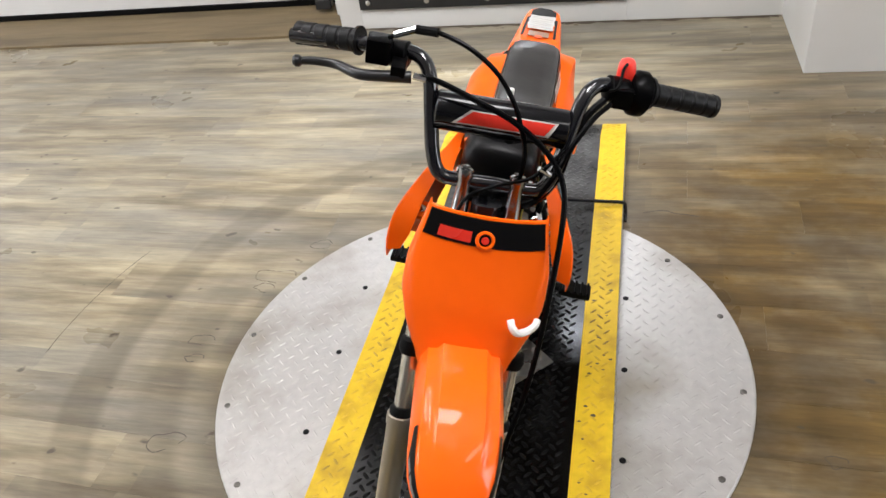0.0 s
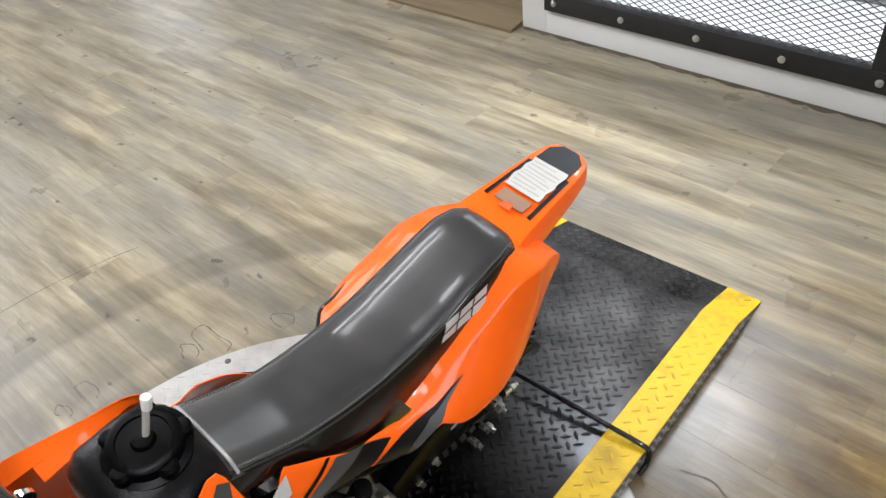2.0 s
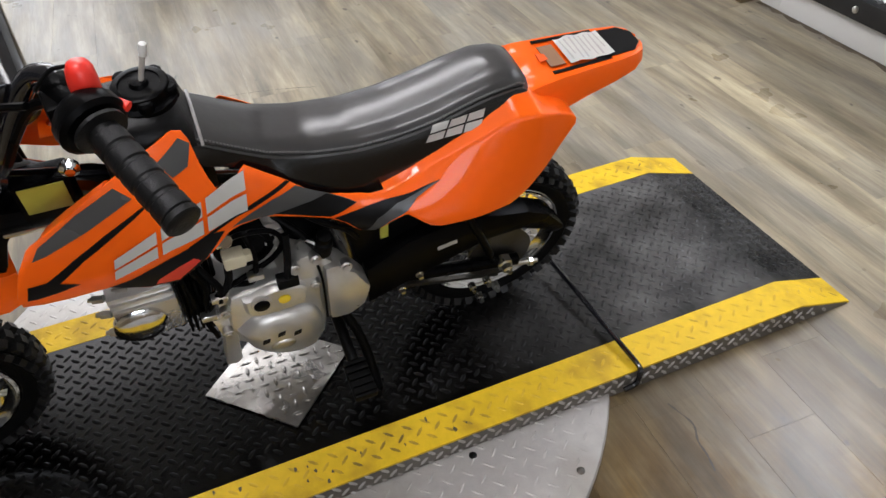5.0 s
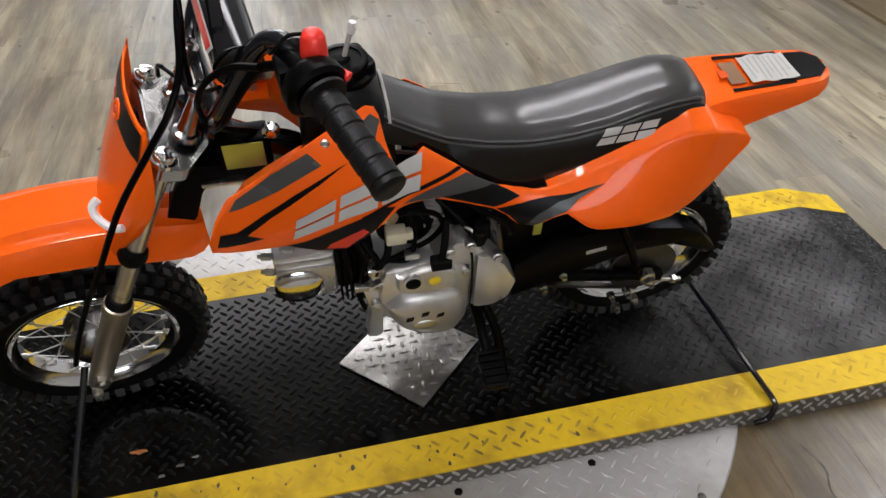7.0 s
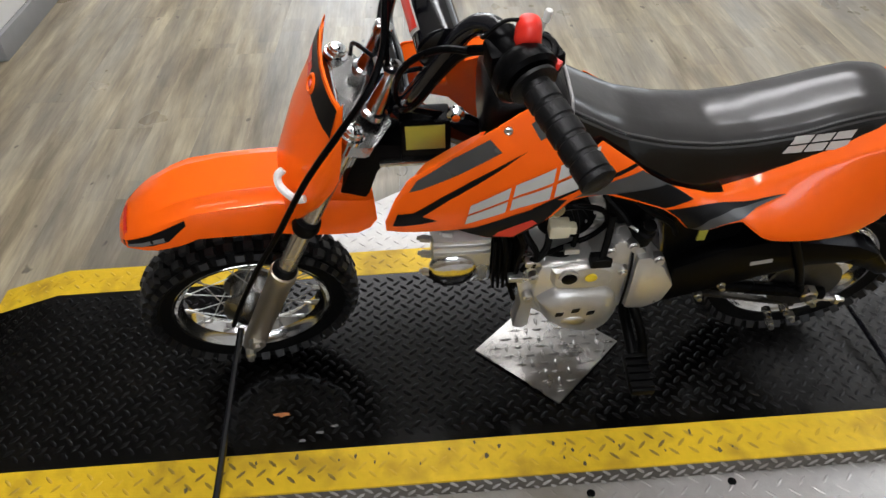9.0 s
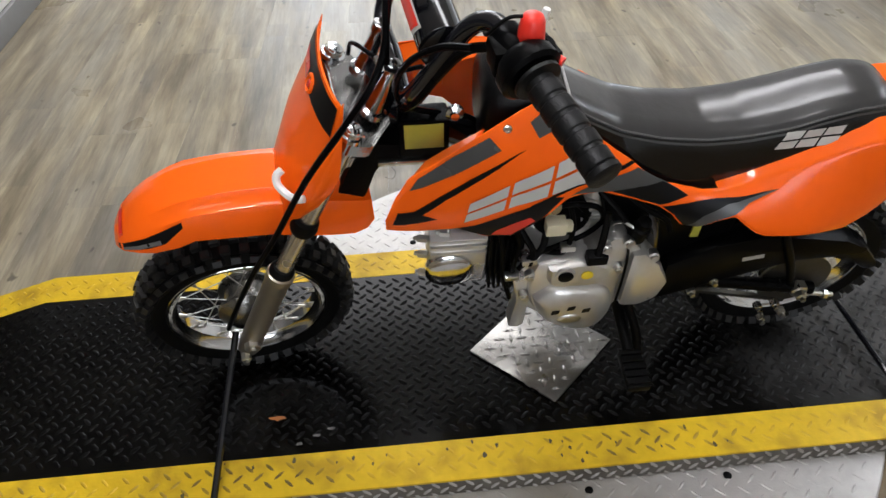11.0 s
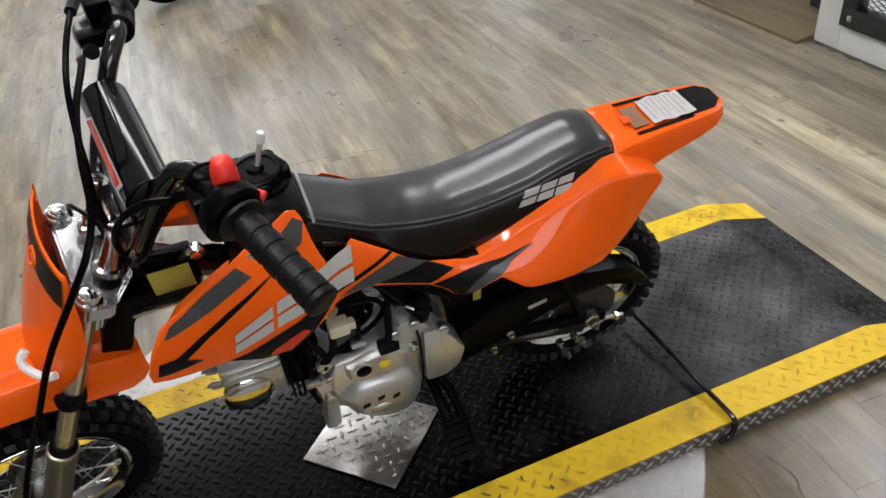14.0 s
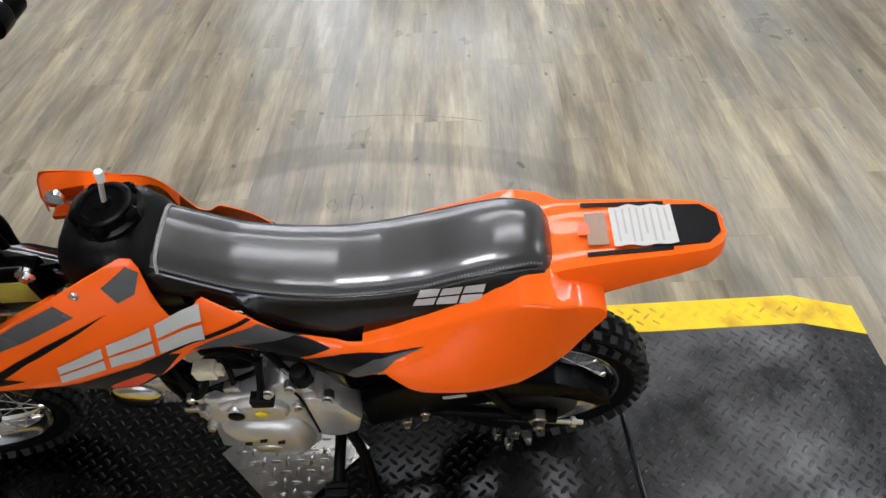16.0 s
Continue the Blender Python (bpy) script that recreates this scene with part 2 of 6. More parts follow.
def wood_floor():
    """Grey-beige vinyl planks: long grain, knots, plank-to-plank change, scuff rings round the turntable."""
    m = bpy.data.materials.new("vinyl_plank")
    m.use_nodes = True
    nt = m.node_tree
    N, link = nt.nodes, nt.links.new
    b = N["Principled BSDF"]
    geo = N.new("ShaderNodeNewGeometry")
    inf = N.new("ShaderNodeObjectInfo")
    rnd = N.new("ShaderNodeMath")
    rnd.operation = "ADD"
    link(inf.outputs["Random"], rnd.inputs[0])
    link(geo.outputs["Random Per Island"], rnd.inputs[1])
    off = N.new("ShaderNodeCombineXYZ")
    mul = N.new("ShaderNodeMath")
    mul.operation = "MULTIPLY"
    mul.inputs[1].default_value = 0.35
    link(rnd.outputs[0], mul.inputs[0])
    link(mul.outputs[0], off.inputs[0])
    link(mul.outputs[0], off.inputs[2])
    add = N.new("ShaderNodeVectorMath")
    link(geo.outputs["Position"], add.inputs[0])
    link(off.outputs[0], add.inputs[1])

    def noise_at(scale, sx, sy, detail=6, rough=0.6, source=add.outputs[0]):
        mp = N.new("ShaderNodeMapping")
        mp.inputs["Scale"].default_value = (sx, sy, 1)
        link(source, mp.inputs[0])
        n = N.new("ShaderNodeTexNoise")
        n.inputs["Scale"].default_value, n.inputs["Detail"].default_value, n.inputs["Roughness"].default_value = scale, detail, rough
        link(mp.outputs[0], n.inputs["Vector"])
        return n.outputs["Fac"]

    ramp = N.new("ShaderNodeValToRGB")
    e = ramp.color_ramp.elements
    e[0].position, e[0].color = 0.34, (0.138, 0.111, 0.072, 1)
    e[1].position, e[1].color = 0.64, (0.360, 0.306, 0.208, 1)
    mid = ramp.color_ramp.elements.new(0.48)
    mid.color = (0.228, 0.188, 0.124, 1)
    link(noise_at(2.2, 0.9, 7.0, 6, 0.56), ramp.inputs[0])
    grey = N.new("ShaderNodeMix")
    grey.data_type = "RGBA"
    grey.inputs[7].default_value = (0.215, 0.205, 0.182, 1)
    link(ramp.outputs[0], grey.inputs[6])
    gm = N.new("ShaderNodeMapRange")
    gm.inputs[1].default_value, gm.inputs[2].default_value, gm.inputs[4].default_value = 0.42, 0.66, 0.60
    link(noise_at(1.5, 0.8, 4.5, 5, 0.6), gm.inputs[0])
    link(gm.outputs[0], grey.inputs[0])
    fine = N.new("ShaderNodeMix")
    fine.data_type, fine.blend_type = "RGBA", "MULTIPLY"
    fr = N.new("ShaderNodeMapRange")
    fr.inputs[1].default_value, fr.inputs[2].default_value, fr.inputs[3].default_value, fr.inputs[4].default_value = 0.3, 0.7, 0.80, 1.16
    link(noise_at(9, 1.0, 12, 5, 0.7), fr.inputs[0])
    link(grey.outputs[2], fine.inputs[6])
    link(fr.outputs[0], fine.inputs[7])
    fine.inputs[0].default_value = 1.0
    tone = N.new("ShaderNodeHueSaturation")
    fract = N.new("ShaderNodeMath")
    fract.operation = "FRACT"
    link(rnd.outputs[0], fract.inputs[0])
    tv = N.new("ShaderNodeMapRange")
    tv.inputs[3].default_value, tv.inputs[4].default_value = 0.965, 1.03
    link(fract.outputs[0], tv.inputs[0])
    link(tv.outputs[0], tone.inputs["Value"])
    tone.inputs["Saturation"].default_value = 1.0
    # printed strips, two to a plank
    sp = N.new("ShaderNodeMapping")
    sp.inputs["Rotation"].default_value = (0, 0, radians(2.6))
    link(geo.outputs["Position"], sp.inputs[0])
    bk = N.new("ShaderNodeTexBrick")
    bk.offset, bk.offset_frequency, bk.squash, bk.squash_frequency = 0.37, 2, 0.6, 3
    bk.inputs["Color1"].default_value, bk.inputs["Color2"].default_value = (0.86, 0.865, 0.88, 1), (1.13, 1.115, 1.06, 1)
    bk.inputs["Scale"].default_value, bk.inputs["Mortar Size"].default_value = 1.0, 0.0
    bk.inputs["Brick Width"].default_value, bk.inputs["Row Height"].default_value = 0.53, 0.076
    link(sp.outputs[0], bk.inputs["Vector"])
    strip_mix = N.new("ShaderNodeMix")
    strip_mix.data_type, strip_mix.blend_type = "RGBA", "MULTIPLY"
    strip_mix.inputs[0].default_value = 0.8
    link(fine.outputs[2], strip_mix.inputs[6])
    link(bk.outputs["Color"], strip_mix.inputs[7])
    link(strip_mix.outputs[2], tone.inputs["Color"])
    # tyre scuffs round the turntable
    sub = N.new("ShaderNodeVectorMath")
    sub.operation = "SUBTRACT"
    sub.inputs[1].default_value = (-0.035, 0.48, 0)
    link(geo.outputs["Position"], sub.inputs[0])
    ln = N.new("ShaderNodeVectorMath")
    ln.operation = "LENGTH"
    link(sub.outputs[0], ln.inputs[0])
    wob = N.new("ShaderNodeMath")
    wob.operation = "MULTIPLY_ADD"
    wob.inputs[1].default_value, wob.inputs[2].default_value = 0.035, -0.0175
    link(noise_at(2.4, 1, 1, 3, 0.5, geo.outputs["Position"]), wob.inputs[0])
    rad = N.new("ShaderNodeMath")
    link(ln.outputs["Value"], rad.inputs[0])
    link(wob.outputs[0], rad.inputs[1])
    ring = N.new("ShaderNodeValToRGB")
    ring.color_ramp.interpolation = "EASE"
    re = ring.color_ramp.elements
    re[0].position, re[0].color = 0.64 / 1.5, (0.65, 0.65, 0.65, 1)
    re[1].position, re[1].color = 1.2 / 1.5, (0, 0, 0, 1)
    for p, v in ((0.72 / 1.5, 0.25), (0.76 / 1.5, 0.55), (0.83 / 1.5, 0.42), (0.88 / 1.5, 0.16), (0.93 / 1.5, 0.10), (0.965 / 1.5, 0.55), (1.045 / 1.5, 0.48), (1.075 / 1.5, 0.12), (1.14 / 1.5, 0.08)):
        k = re.new(p)
        k.color = (v, v, v, 1)
    dv = N.new("ShaderNodeMath")
    dv.operation = "DIVIDE"
    dv.inputs[1].default_value = 1.5
    link(rad.outputs[0], dv.inputs[0])
    link(dv.outputs[0], ring.inputs[0])
    patch = N.new("ShaderNodeMapRange")
    patch.inputs[1].default_value, patch.inputs[2].default_value, patch.inputs[3].default_value, patch.inputs[4].default_value = 0.32, 0.6, 0.38, 0.95
    link(noise_at(1.7, 1, 1, 4, 0.6, geo.outputs["Position"]), patch.inputs[0])
    am = N.new("ShaderNodeMath")
    am.operation = "MULTIPLY"
    link(ring.outputs[0], am.inputs[0])
    link(patch.outputs[0], am.inputs[1])
    scuff = N.new("ShaderNodeMix")
    scuff.data_type = "RGBA"
    scuff.inputs[7].default_value = (0.060, 0.046, 0.028, 1)
    link(tone.outputs[0], scuff.inputs[6])
    link(am.outputs[0], scuff.inputs[0])
    # brown tyre dirt beside the platform, with the dimmer near floor painted in
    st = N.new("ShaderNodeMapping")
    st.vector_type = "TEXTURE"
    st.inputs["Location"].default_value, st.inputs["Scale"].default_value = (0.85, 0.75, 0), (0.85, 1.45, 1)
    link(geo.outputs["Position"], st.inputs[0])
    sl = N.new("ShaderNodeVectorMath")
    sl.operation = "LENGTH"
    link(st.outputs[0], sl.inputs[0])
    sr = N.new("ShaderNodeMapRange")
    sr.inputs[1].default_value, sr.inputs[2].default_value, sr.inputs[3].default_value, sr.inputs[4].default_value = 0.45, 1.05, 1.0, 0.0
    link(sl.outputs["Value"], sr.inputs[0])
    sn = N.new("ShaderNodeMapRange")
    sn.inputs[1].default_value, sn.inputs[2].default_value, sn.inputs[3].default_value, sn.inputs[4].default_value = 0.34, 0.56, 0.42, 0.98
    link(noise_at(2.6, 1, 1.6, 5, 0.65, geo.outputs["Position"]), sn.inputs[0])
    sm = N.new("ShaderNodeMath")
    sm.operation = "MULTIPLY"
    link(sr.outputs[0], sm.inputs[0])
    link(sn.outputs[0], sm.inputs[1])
    stain_and_shade = N.new("ShaderNodeMix")
    stain_and_shade.data_type, stain_and_shade.blend_type = "RGBA", "MULTIPLY"
    stain_and_shade.inputs[7].default_value = (0.48, 0.34, 0.132, 1)
    link(scuff.outputs[2], stain_and_shade.inputs[6])
    link(sm.outputs[0], stain_and_shade.inputs[0])
    # small dark specks and blots
    sk = N.new("ShaderNodeMapRange")
    sk.inputs[1].default_value, sk.inputs[2].default_value, sk.inputs[4].default_value = 0.70, 0.745, 0.75
    link(noise_at(17, 0.8, 1.2, 2, 0.5, geo.outputs["Position"]), sk.inputs[0])
    speck = N.new("ShaderNodeMix")
    speck.data_type = "RGBA"
    speck.inputs[7].default_value = (0.055, 0.045, 0.034, 1)
    link(stain_and_shade.outputs[2], speck.inputs[6])
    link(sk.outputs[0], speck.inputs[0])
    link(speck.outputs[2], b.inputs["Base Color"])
    rr = N.new("ShaderNodeMapRange")
    rr.inputs[3].default_value, rr.inputs[4].default_value = 0.20, 0.40
    b.inputs["Specular IOR Level"].default_value = 0.30
    link(noise_at(2.2, 1, 1, 4, 0.6, geo.outputs["Position"]), rr.inputs[0])
    link(rr.outputs[0], b.inputs["Roughness"])
    bp = N.new("ShaderNodeBump")
    bp.inputs["Strength"].default_value, bp.inputs["Distance"].default_value = 0.12, 0.001
    link(noise_at(14, 1.5, 10, 4, 0.6), bp.inputs["Height"])
    link(bp.outputs[0], b.inputs["Normal"])
    return m


FLOOR = wood_floor()


# ---------------------------------------------------------------- mesh helpers
def part(name, bm, material, parent=None, label="", sharp=38):
    bmesh.ops.recalc_face_normals(bm, faces=bm.faces)
    lim = radians(sharp)
    for f in bm.faces:
        f.smooth = True
    for e in bm.edges:
        if len(e.link_faces) == 2 and e.calc_face_angle(0) > lim:
            e.smooth = False
    me = bpy.data.meshes.new(name)
    bm.to_mesh(me)
    bm.free()
    me.materials.append(material)
    ob = new(name, me)
    if parent:
        ob.parent = parent
    if label:
        tagged(ob, label)
    return ob


def soup(name, verts, faces, material, parent=None, smooth=False):
    me = bpy.data.meshes.new(name)
    me.from_pydata(verts, [], faces)
    me.update()
    me.materials.append(material)
    if smooth:
        me.polygons.foreach_set("use_smooth", [True] * len(me.polygons))
    ob = new(name, me)
    if parent:
        ob.parent = parent
    return ob


def thing(name, label, category, m=None, group="", kind=""):
    ob = new(name)
    ob.empty_display_size = 0.05
    if m is not None:
        ob.matrix_world = m
    return tagged(ob, label, category, group, kind)


def box(bm, lo, hi, bevel=0.0, m=None):
    r = bmesh.ops.create_cube(bm, size=1)
    vs = r["verts"]
    for v in vs:
        v.co = Vector(((lo[i] + hi[i]) / 2 + v.co[i] * (hi[i] - lo[i]) for i in range(3)))
    if bevel:
        es = {e for v in vs for e in v.link_edges}
        out = bmesh.ops.bevel(bm, geom=list(es), offset=bevel, segments=2, affect="EDGES", profile=0.6)
        vs = list({v for f in out["faces"] for v in f.verts} | {v for v in vs if v.is_valid})
    if m is not None:
        bmesh.ops.transform(bm, matrix=m, verts=vs)
    return vs


def spline(points, n=6):
    """Catmull-Rom through the points, n steps a span."""
    P = [Vector(p) for p in points]
    if len(P) < 3 or n < 2:
        return P
    Q = [P[0] * 2 - P[1], *P, P[-1] * 2 - P[-2]]
    out = []
    for i in range(1, len(Q) - 2):
        for k in range(n):
            t = k / n
            a, b, c, d = Q[i - 1 : i + 3]
            out.append(0.5 * (2 * b + (c - a) * t + (2 * a - 5 * b + 4 * c - d) * t * t + (3 * b - a - 3 * c + d) * t ** 3))
    return out + [P[-1]]


def tube(bm, points, radius, segs=10, n=6, cap=True):
    """A round bar along a smooth line; radius may be one number or one for each end."""
    P = spline(points, n)
    last = None
    rings = []
    for i, p in enumerate(P):
        d = (P[min(i + 1, len(P) - 1)] - P[max(i - 1, 0)]).normalized()
        if last is None:
            u = d.orthogonal().normalized()
        else:
            u = (last - d * last.dot(d)).normalized()
        last = u
        w = d.cross(u)
        f = i / (len(P) - 1)
        r = radius if not isinstance(radius, tuple) else radius[0] + (radius[1] - radius[0]) * f
        rings.append([bm.verts.new(p + r * (math.cos(2 * math.pi * k / segs) * u + math.sin(2 * math.pi * k / segs) * w)) for k in range(segs)])
    for a, b in zip(rings, rings[1:]):
        for k in range(segs):
            bm.faces.new((a[k], a[(k + 1) % segs], b[(k + 1) % segs], b[k]))
    if cap:
        bm.faces.new(rings[0][::-1])
        bm.faces.new(rings[-1])
    return rings


def turned(bm, centre, axis, profile, segs=24, closed=False):
    """A turned body: profile of (distance along axis, radius)."""
    c, d = Vector(centre), Vector(axis).normalized()
    u = d.orthogonal().normalized()
    w = d.cross(u)
    rings = []
    for h, r in profile:
        rings.append([bm.verts.new(c + d * h + max(r, 1e-4) * (math.cos(2 * math.pi * k / segs) * u + math.sin(2 * math.pi * k / segs) * w)) for k in range(segs)])
    pairs = list(zip(rings, rings[1:])) + ([(rings[-1], rings[0])] if closed else [])
    for a, b in pairs:
        for k in range(segs):
            bm.faces.new((a[k], a[(k + 1) % segs], b[(k + 1) % segs], b[k]))
    if not closed:
        bm.faces.new(rings[0][::-1])
        bm.faces.new(rings[-1])


def rings_loft(bm, rings, closed=True, caps=True):
    R = [[bm.verts.new(p) for p in r] for r in rings]
    n = len(R[0])
    for a, b in zip(R, R[1:]):
        for k in range(n if closed else n - 1):
            bm.faces.new((a[k], a[(k + 1) % n], b[(k + 1) % n], b[k]))
    if caps:
        bm.faces.new(R[0][::-1])
        bm.faces.new(R[-1])


def lerp(table, x):
    if x <= table[0][0]:
        return table[0][1]
    for (a, p), (b, q) in zip(table, table[1:]):
        if x <= b:
            return p + (q - p) * (x - a) / (b - a)
    return table[-1][1]


def prism(bm, outline, lo, hi, fn=None, bevel=0.0):
    """A flat (b, c) outline raised between two sideways places."""
    vs = [bm.verts.new((lo, b, c)) for b, c in outline]
    f = bm.faces.new(vs)
    out = bmesh.ops.extrude_face_region(bm, geom=[f])
    top = [g for g in out["geom"] if isinstance(g, bmesh.types.BMVert)]
    for v in top:
        v.co.x += hi - lo
    allv = vs + top
    if bevel:
        es = {e for v in allv for e in v.link_edges}
        bmesh.ops.bevel(bm, geom=list(es), offset=bevel, segments=2, affect="EDGES", profile=0.6)
    return allv


def patch(bm, poly, surf, lift, thick=0.0012, step=0.008):
    """A thin decal cut by a (b, c) outline and laid on the sideways surface surf(b, c)."""
    sheet = bmesh.new()
    sheet.faces.new([sheet.verts.new((0, b, c)) for b, c in poly])
    bs = [p[0] for p in poly]
    cs = [p[1] for p in poly]
    for axis, lo, hi in ((1, min(bs), max(bs)), (2, min(cs), max(cs))):
        k = math.ceil(lo / step) * step
        while k < hi:
            no = [0, 0, 0]
            co = [0, 0, 0]
            no[axis], co[axis] = 1, k
            bmesh.ops.bisect_plane(sheet, geom=list(sheet.verts) + list(sheet.edges) + list(sheet.faces), plane_co=co, plane_no=no, dist=1e-5)
            k += step
    for v in sheet.verts:
        s = surf(v.co.y, v.co.z)
        v.co.x = s + math.copysign(lift, s)
    vmap = {v: bm.verts.new(v.co) for v in sheet.verts}
    for f in sheet.faces:
        bm.faces.new([vmap[v] for v in f.verts])
    sheet.free()


# ---------------------------------------------------------------- room
def slab(name, lo, hi, material, label, category, m=None, bevel=0.0):
    bm = bmesh.new()
    box(bm, lo, hi, bevel, m)
    return tagged(part(name, bm, material), label, category, kind="structure")


WALL = pose(-1.047, 2.577, 0, 0, 0, -1.5)          # foot of the white wall, running to +x
floor = slab("floor", (-6.5, -6.4, -0.12), (7.0, 3.9, -0.008), CONCRETE, "screed under grey-beige wood-look vinyl planks", "floor")
slab("ceiling", (-6.5, -6.4, CEIL), (7.0, 3.9, CEIL + 0.1), CEIL_WHITE, "plain grey ceiling above the display area", "ceiling")
slab("wall_west", (-6.6, -6.4, -0.1), (-6.5, 3.9, CEIL), WALL_WHITE, "plain white painted wall closing the room", "wall")
# unseen east and south walls, grey to hold back bounced light
slab("wall_east", (7.0, -6.4, -0.1), (7.1, 3.9, CEIL), WALL_GREY, "plain unseen grey wall closing the room", "wall")
slab("wall_south", (-6.5, -6.5, -0.1), (7.0, -6.4, CEIL), WALL_GREY, "plain unseen grey wall closing the room", "wall")
slab("wall_back", (-6.5, 3.9, -0.1), (7.0, 4.0, CEIL), WALL_WHITE, "white wall behind the gate", "wall")

# daylight windows far along the room; the east one is added for near-side light
def window(name, lo, hi, frame_lo, frame_hi, cells, axis):
    w = thing(name, "bright window or added fill pane with white frame in the far wall", "window", kind="structure")
    bm = bmesh.new()
    box(bm, frame_lo, frame_hi, 0.004)
    part("window_frame", bm, DOOR_WHITE, w)
    for k in range(cells):
        a, c = list(lo), list(hi)
        step = (hi[axis] - lo[axis]) / cells
        a[axis], c[axis] = lo[axis] + step * k + 0.02, lo[axis] + step * (k + 1) - 0.02
        bm = bmesh.new()
        box(bm, a, c)
        part("pane", bm, SKY_PANE, w)
    return w


window("window_1", (-6.470, -1.3, 1.4), (-6.465, 1.3, 2.6), (-6.50, -1.4, 1.32), (-6.471, 1.4, 2.68), 3, 1)
window("added_east_window", (6.95, -1.7, 0.7), (6.955, 2.3 - 0.35, 2.3), (6.956, -1.8, 0.62), (6.998, 1.98, 2.38), 3, 1)
window("window_2", (-4.75, 2.795, 0.66), (-3.75, 2.799, 1.02), (-4.8, 2.7992, 0.63), (-3.7, 2.812, 1.05), 2, 0)

# white wall with the gate opening
slab("wall_north_post", (0, 0, 0), (0.115, 0.12, CEIL), WALL_WHITE, "white painted wall end beside the garage door", "wall", WALL, 0.004)
slab("wall_north_sill", (0.115, 0, 0), (1.345, 0.12, 0.105), WALL_WHITE, "white painted wall strip under the gate", "wall", WALL, 0.003)
slab("wall_north_panel", (1.345, 0, 0), (2.02, 0.12, CEIL), WALL_WHITE, "white painted wall beside the gate", "wall", WALL, 0.003)
slab("wall_north_head", (0.115, 0, 2.1), (1.345, 0.12, CEIL), WALL_WHITE, "white painted wall above the gate", "wall", WALL, 0.003)
slab("wall_pier", (0.935, 1.985, 0), (7.0, 2.66, CEIL), WALL_WHITE, "white painted pier that juts into the room", "wall", None, 0.004)

gate = thing("mesh_gate", "black steel gate with expanded metal mesh in a white wall", "gate", WALL)


def gate_parts():
    for nm, lo, hi in (("bottom_rail", (0.12, -0.022, 0.10), (1.34, 0.03, 0.168)), ("top_rail", (0.12, -0.022, 2.04), (1.34, 0.03, 2.1)),
                       ("side_rail", (0.12, -0.022, 0.169), (0.185, 0.03, 2.039)), ("side_rail", (1.275, -0.022, 0.169), (1.34, 0.03, 2.039))):
        bm = bmesh.new()
        box(bm, lo, hi, 0.003)
        part(nm, bm, FRAME_BLACK, gate)
    bm = bmesh.new()
    box(bm, (0.186, 0.034, 0.28), (0.275, 0.06, 2.03), 0.003)
    part("latch_plate", bm, FRAME_BLACK, gate, "black steel latch plate")
    for k in range(5):
        bm = bmesh.new()
        turned(bm, (0.165 + 0.286 * k, -0.022, 0.134), (0, -1, 0), [(0, 0.012), (0.004, 0.012), (0.007, 0.007), (0.008, 0.001)], 10)
        part("bolt", bm, STEEL, gate)
    bm = bmesh.new()
    tube(bm, [(0.21, -0.02, 0.335), (0.165, -0.035, 0.34), (0.16, -0.035, 0.40), (0.2, -0.02, 0.405)], 0.006, 8)
    part("latch", bm, CHROME, gate, "chrome latch bar")
    # diamond net of expanded metal
    v, f = [], []
    px, pz, w, y0 = 0.0202, 0.0095, 0.0011, 0.004
    cols, rows = 55, 84
    def bar(ax, az, bx, bz):
        d = Vector((bx - ax, 0, bz - az)).normalized()
        s = Vector((-d.z, 0, d.x)) * w
        i = len(v)
        for q in ((ax, az), (bx, bz)):
            for sg in (1, -1):
                for dy in (0, 0.003):
                    v.append((q[0] + s.x * sg, y0 + dy, q[1] + s.z * sg))
        f.extend([(i, i + 2, i + 6, i + 4), (i + 1, i + 5, i + 7, i + 3), (i, i + 4, i + 5, i + 1), (i + 2, i + 3, i + 7, i + 6)])
    for r in range(rows):
        for c in range(cols):
            x0, z0 = 0.18 + c * px, 0.165 + r * pz
            if (r + c) % 2 == 0:
                bar(x0, z0, x0 + px, z0 + pz)
            else:
                bar(x0, z0 + pz, x0 + px, z0)
    tagged(soup("mesh_panel", v, f, MESH_DARK, gate), "dark expanded metal mesh")


gate_parts()
bm = bmesh.new()
box(bm, (-0.52, 3.285, 0.007), (-0.445, 3.352, 2.4), 0.004)
tagged(part("timber_post", bm, WOOD_BROWN), "brown timber post standing behind the mesh gate", "post")
bm = bmesh.new()
box(bm, (-0.94, 3.37, 0.0), (0.93, 3.45, 2.5), 0.003)
board = tagged(part("white_panel_board", bm, WALL_WHITE), "tall white board with a grey skirting behind the mesh gate", "panel")
bm = bmesh.new()
box(bm, (-0.94, 3.356, 0.007), (0.93, 3.3695, 0.075), 0.003)
part("skirting", bm, GREY_BASE, board, "grey skirting strip")
bm = bmesh.new()
box(bm, (-0.94, 2.70, 0.0005), (0.93, 3.355, 0.0065), 0.001)
tagged(part("white_floor_sheet", bm, WALL_WHITE), "white floor sheet behind the mesh gate", "floor sheet", kind="structure")

# garage door in its recess, with a timber threshold ramp
door = thing("garage_door", "white sectional garage door with a black bottom seal", "door", kind="structure")
for k in range(5):
    bm = bmesh.new()
    box(bm, (-6.4, 2.80, 0.075 + 0.52 * k), (-1.15, 2.86, 0.075 + 0.52 * k + 0.515), 0.006)
    part("door_panel", bm, DOOR_WHITE, door)
bm = bmesh.new()
box(bm, (-6.4, 2.795, 0.045), (-1.15, 2.855, 0.074), 0.004)
part("bottom_seal", bm, RUBBER, door, "black rubber seal")
bm = bmesh.new()
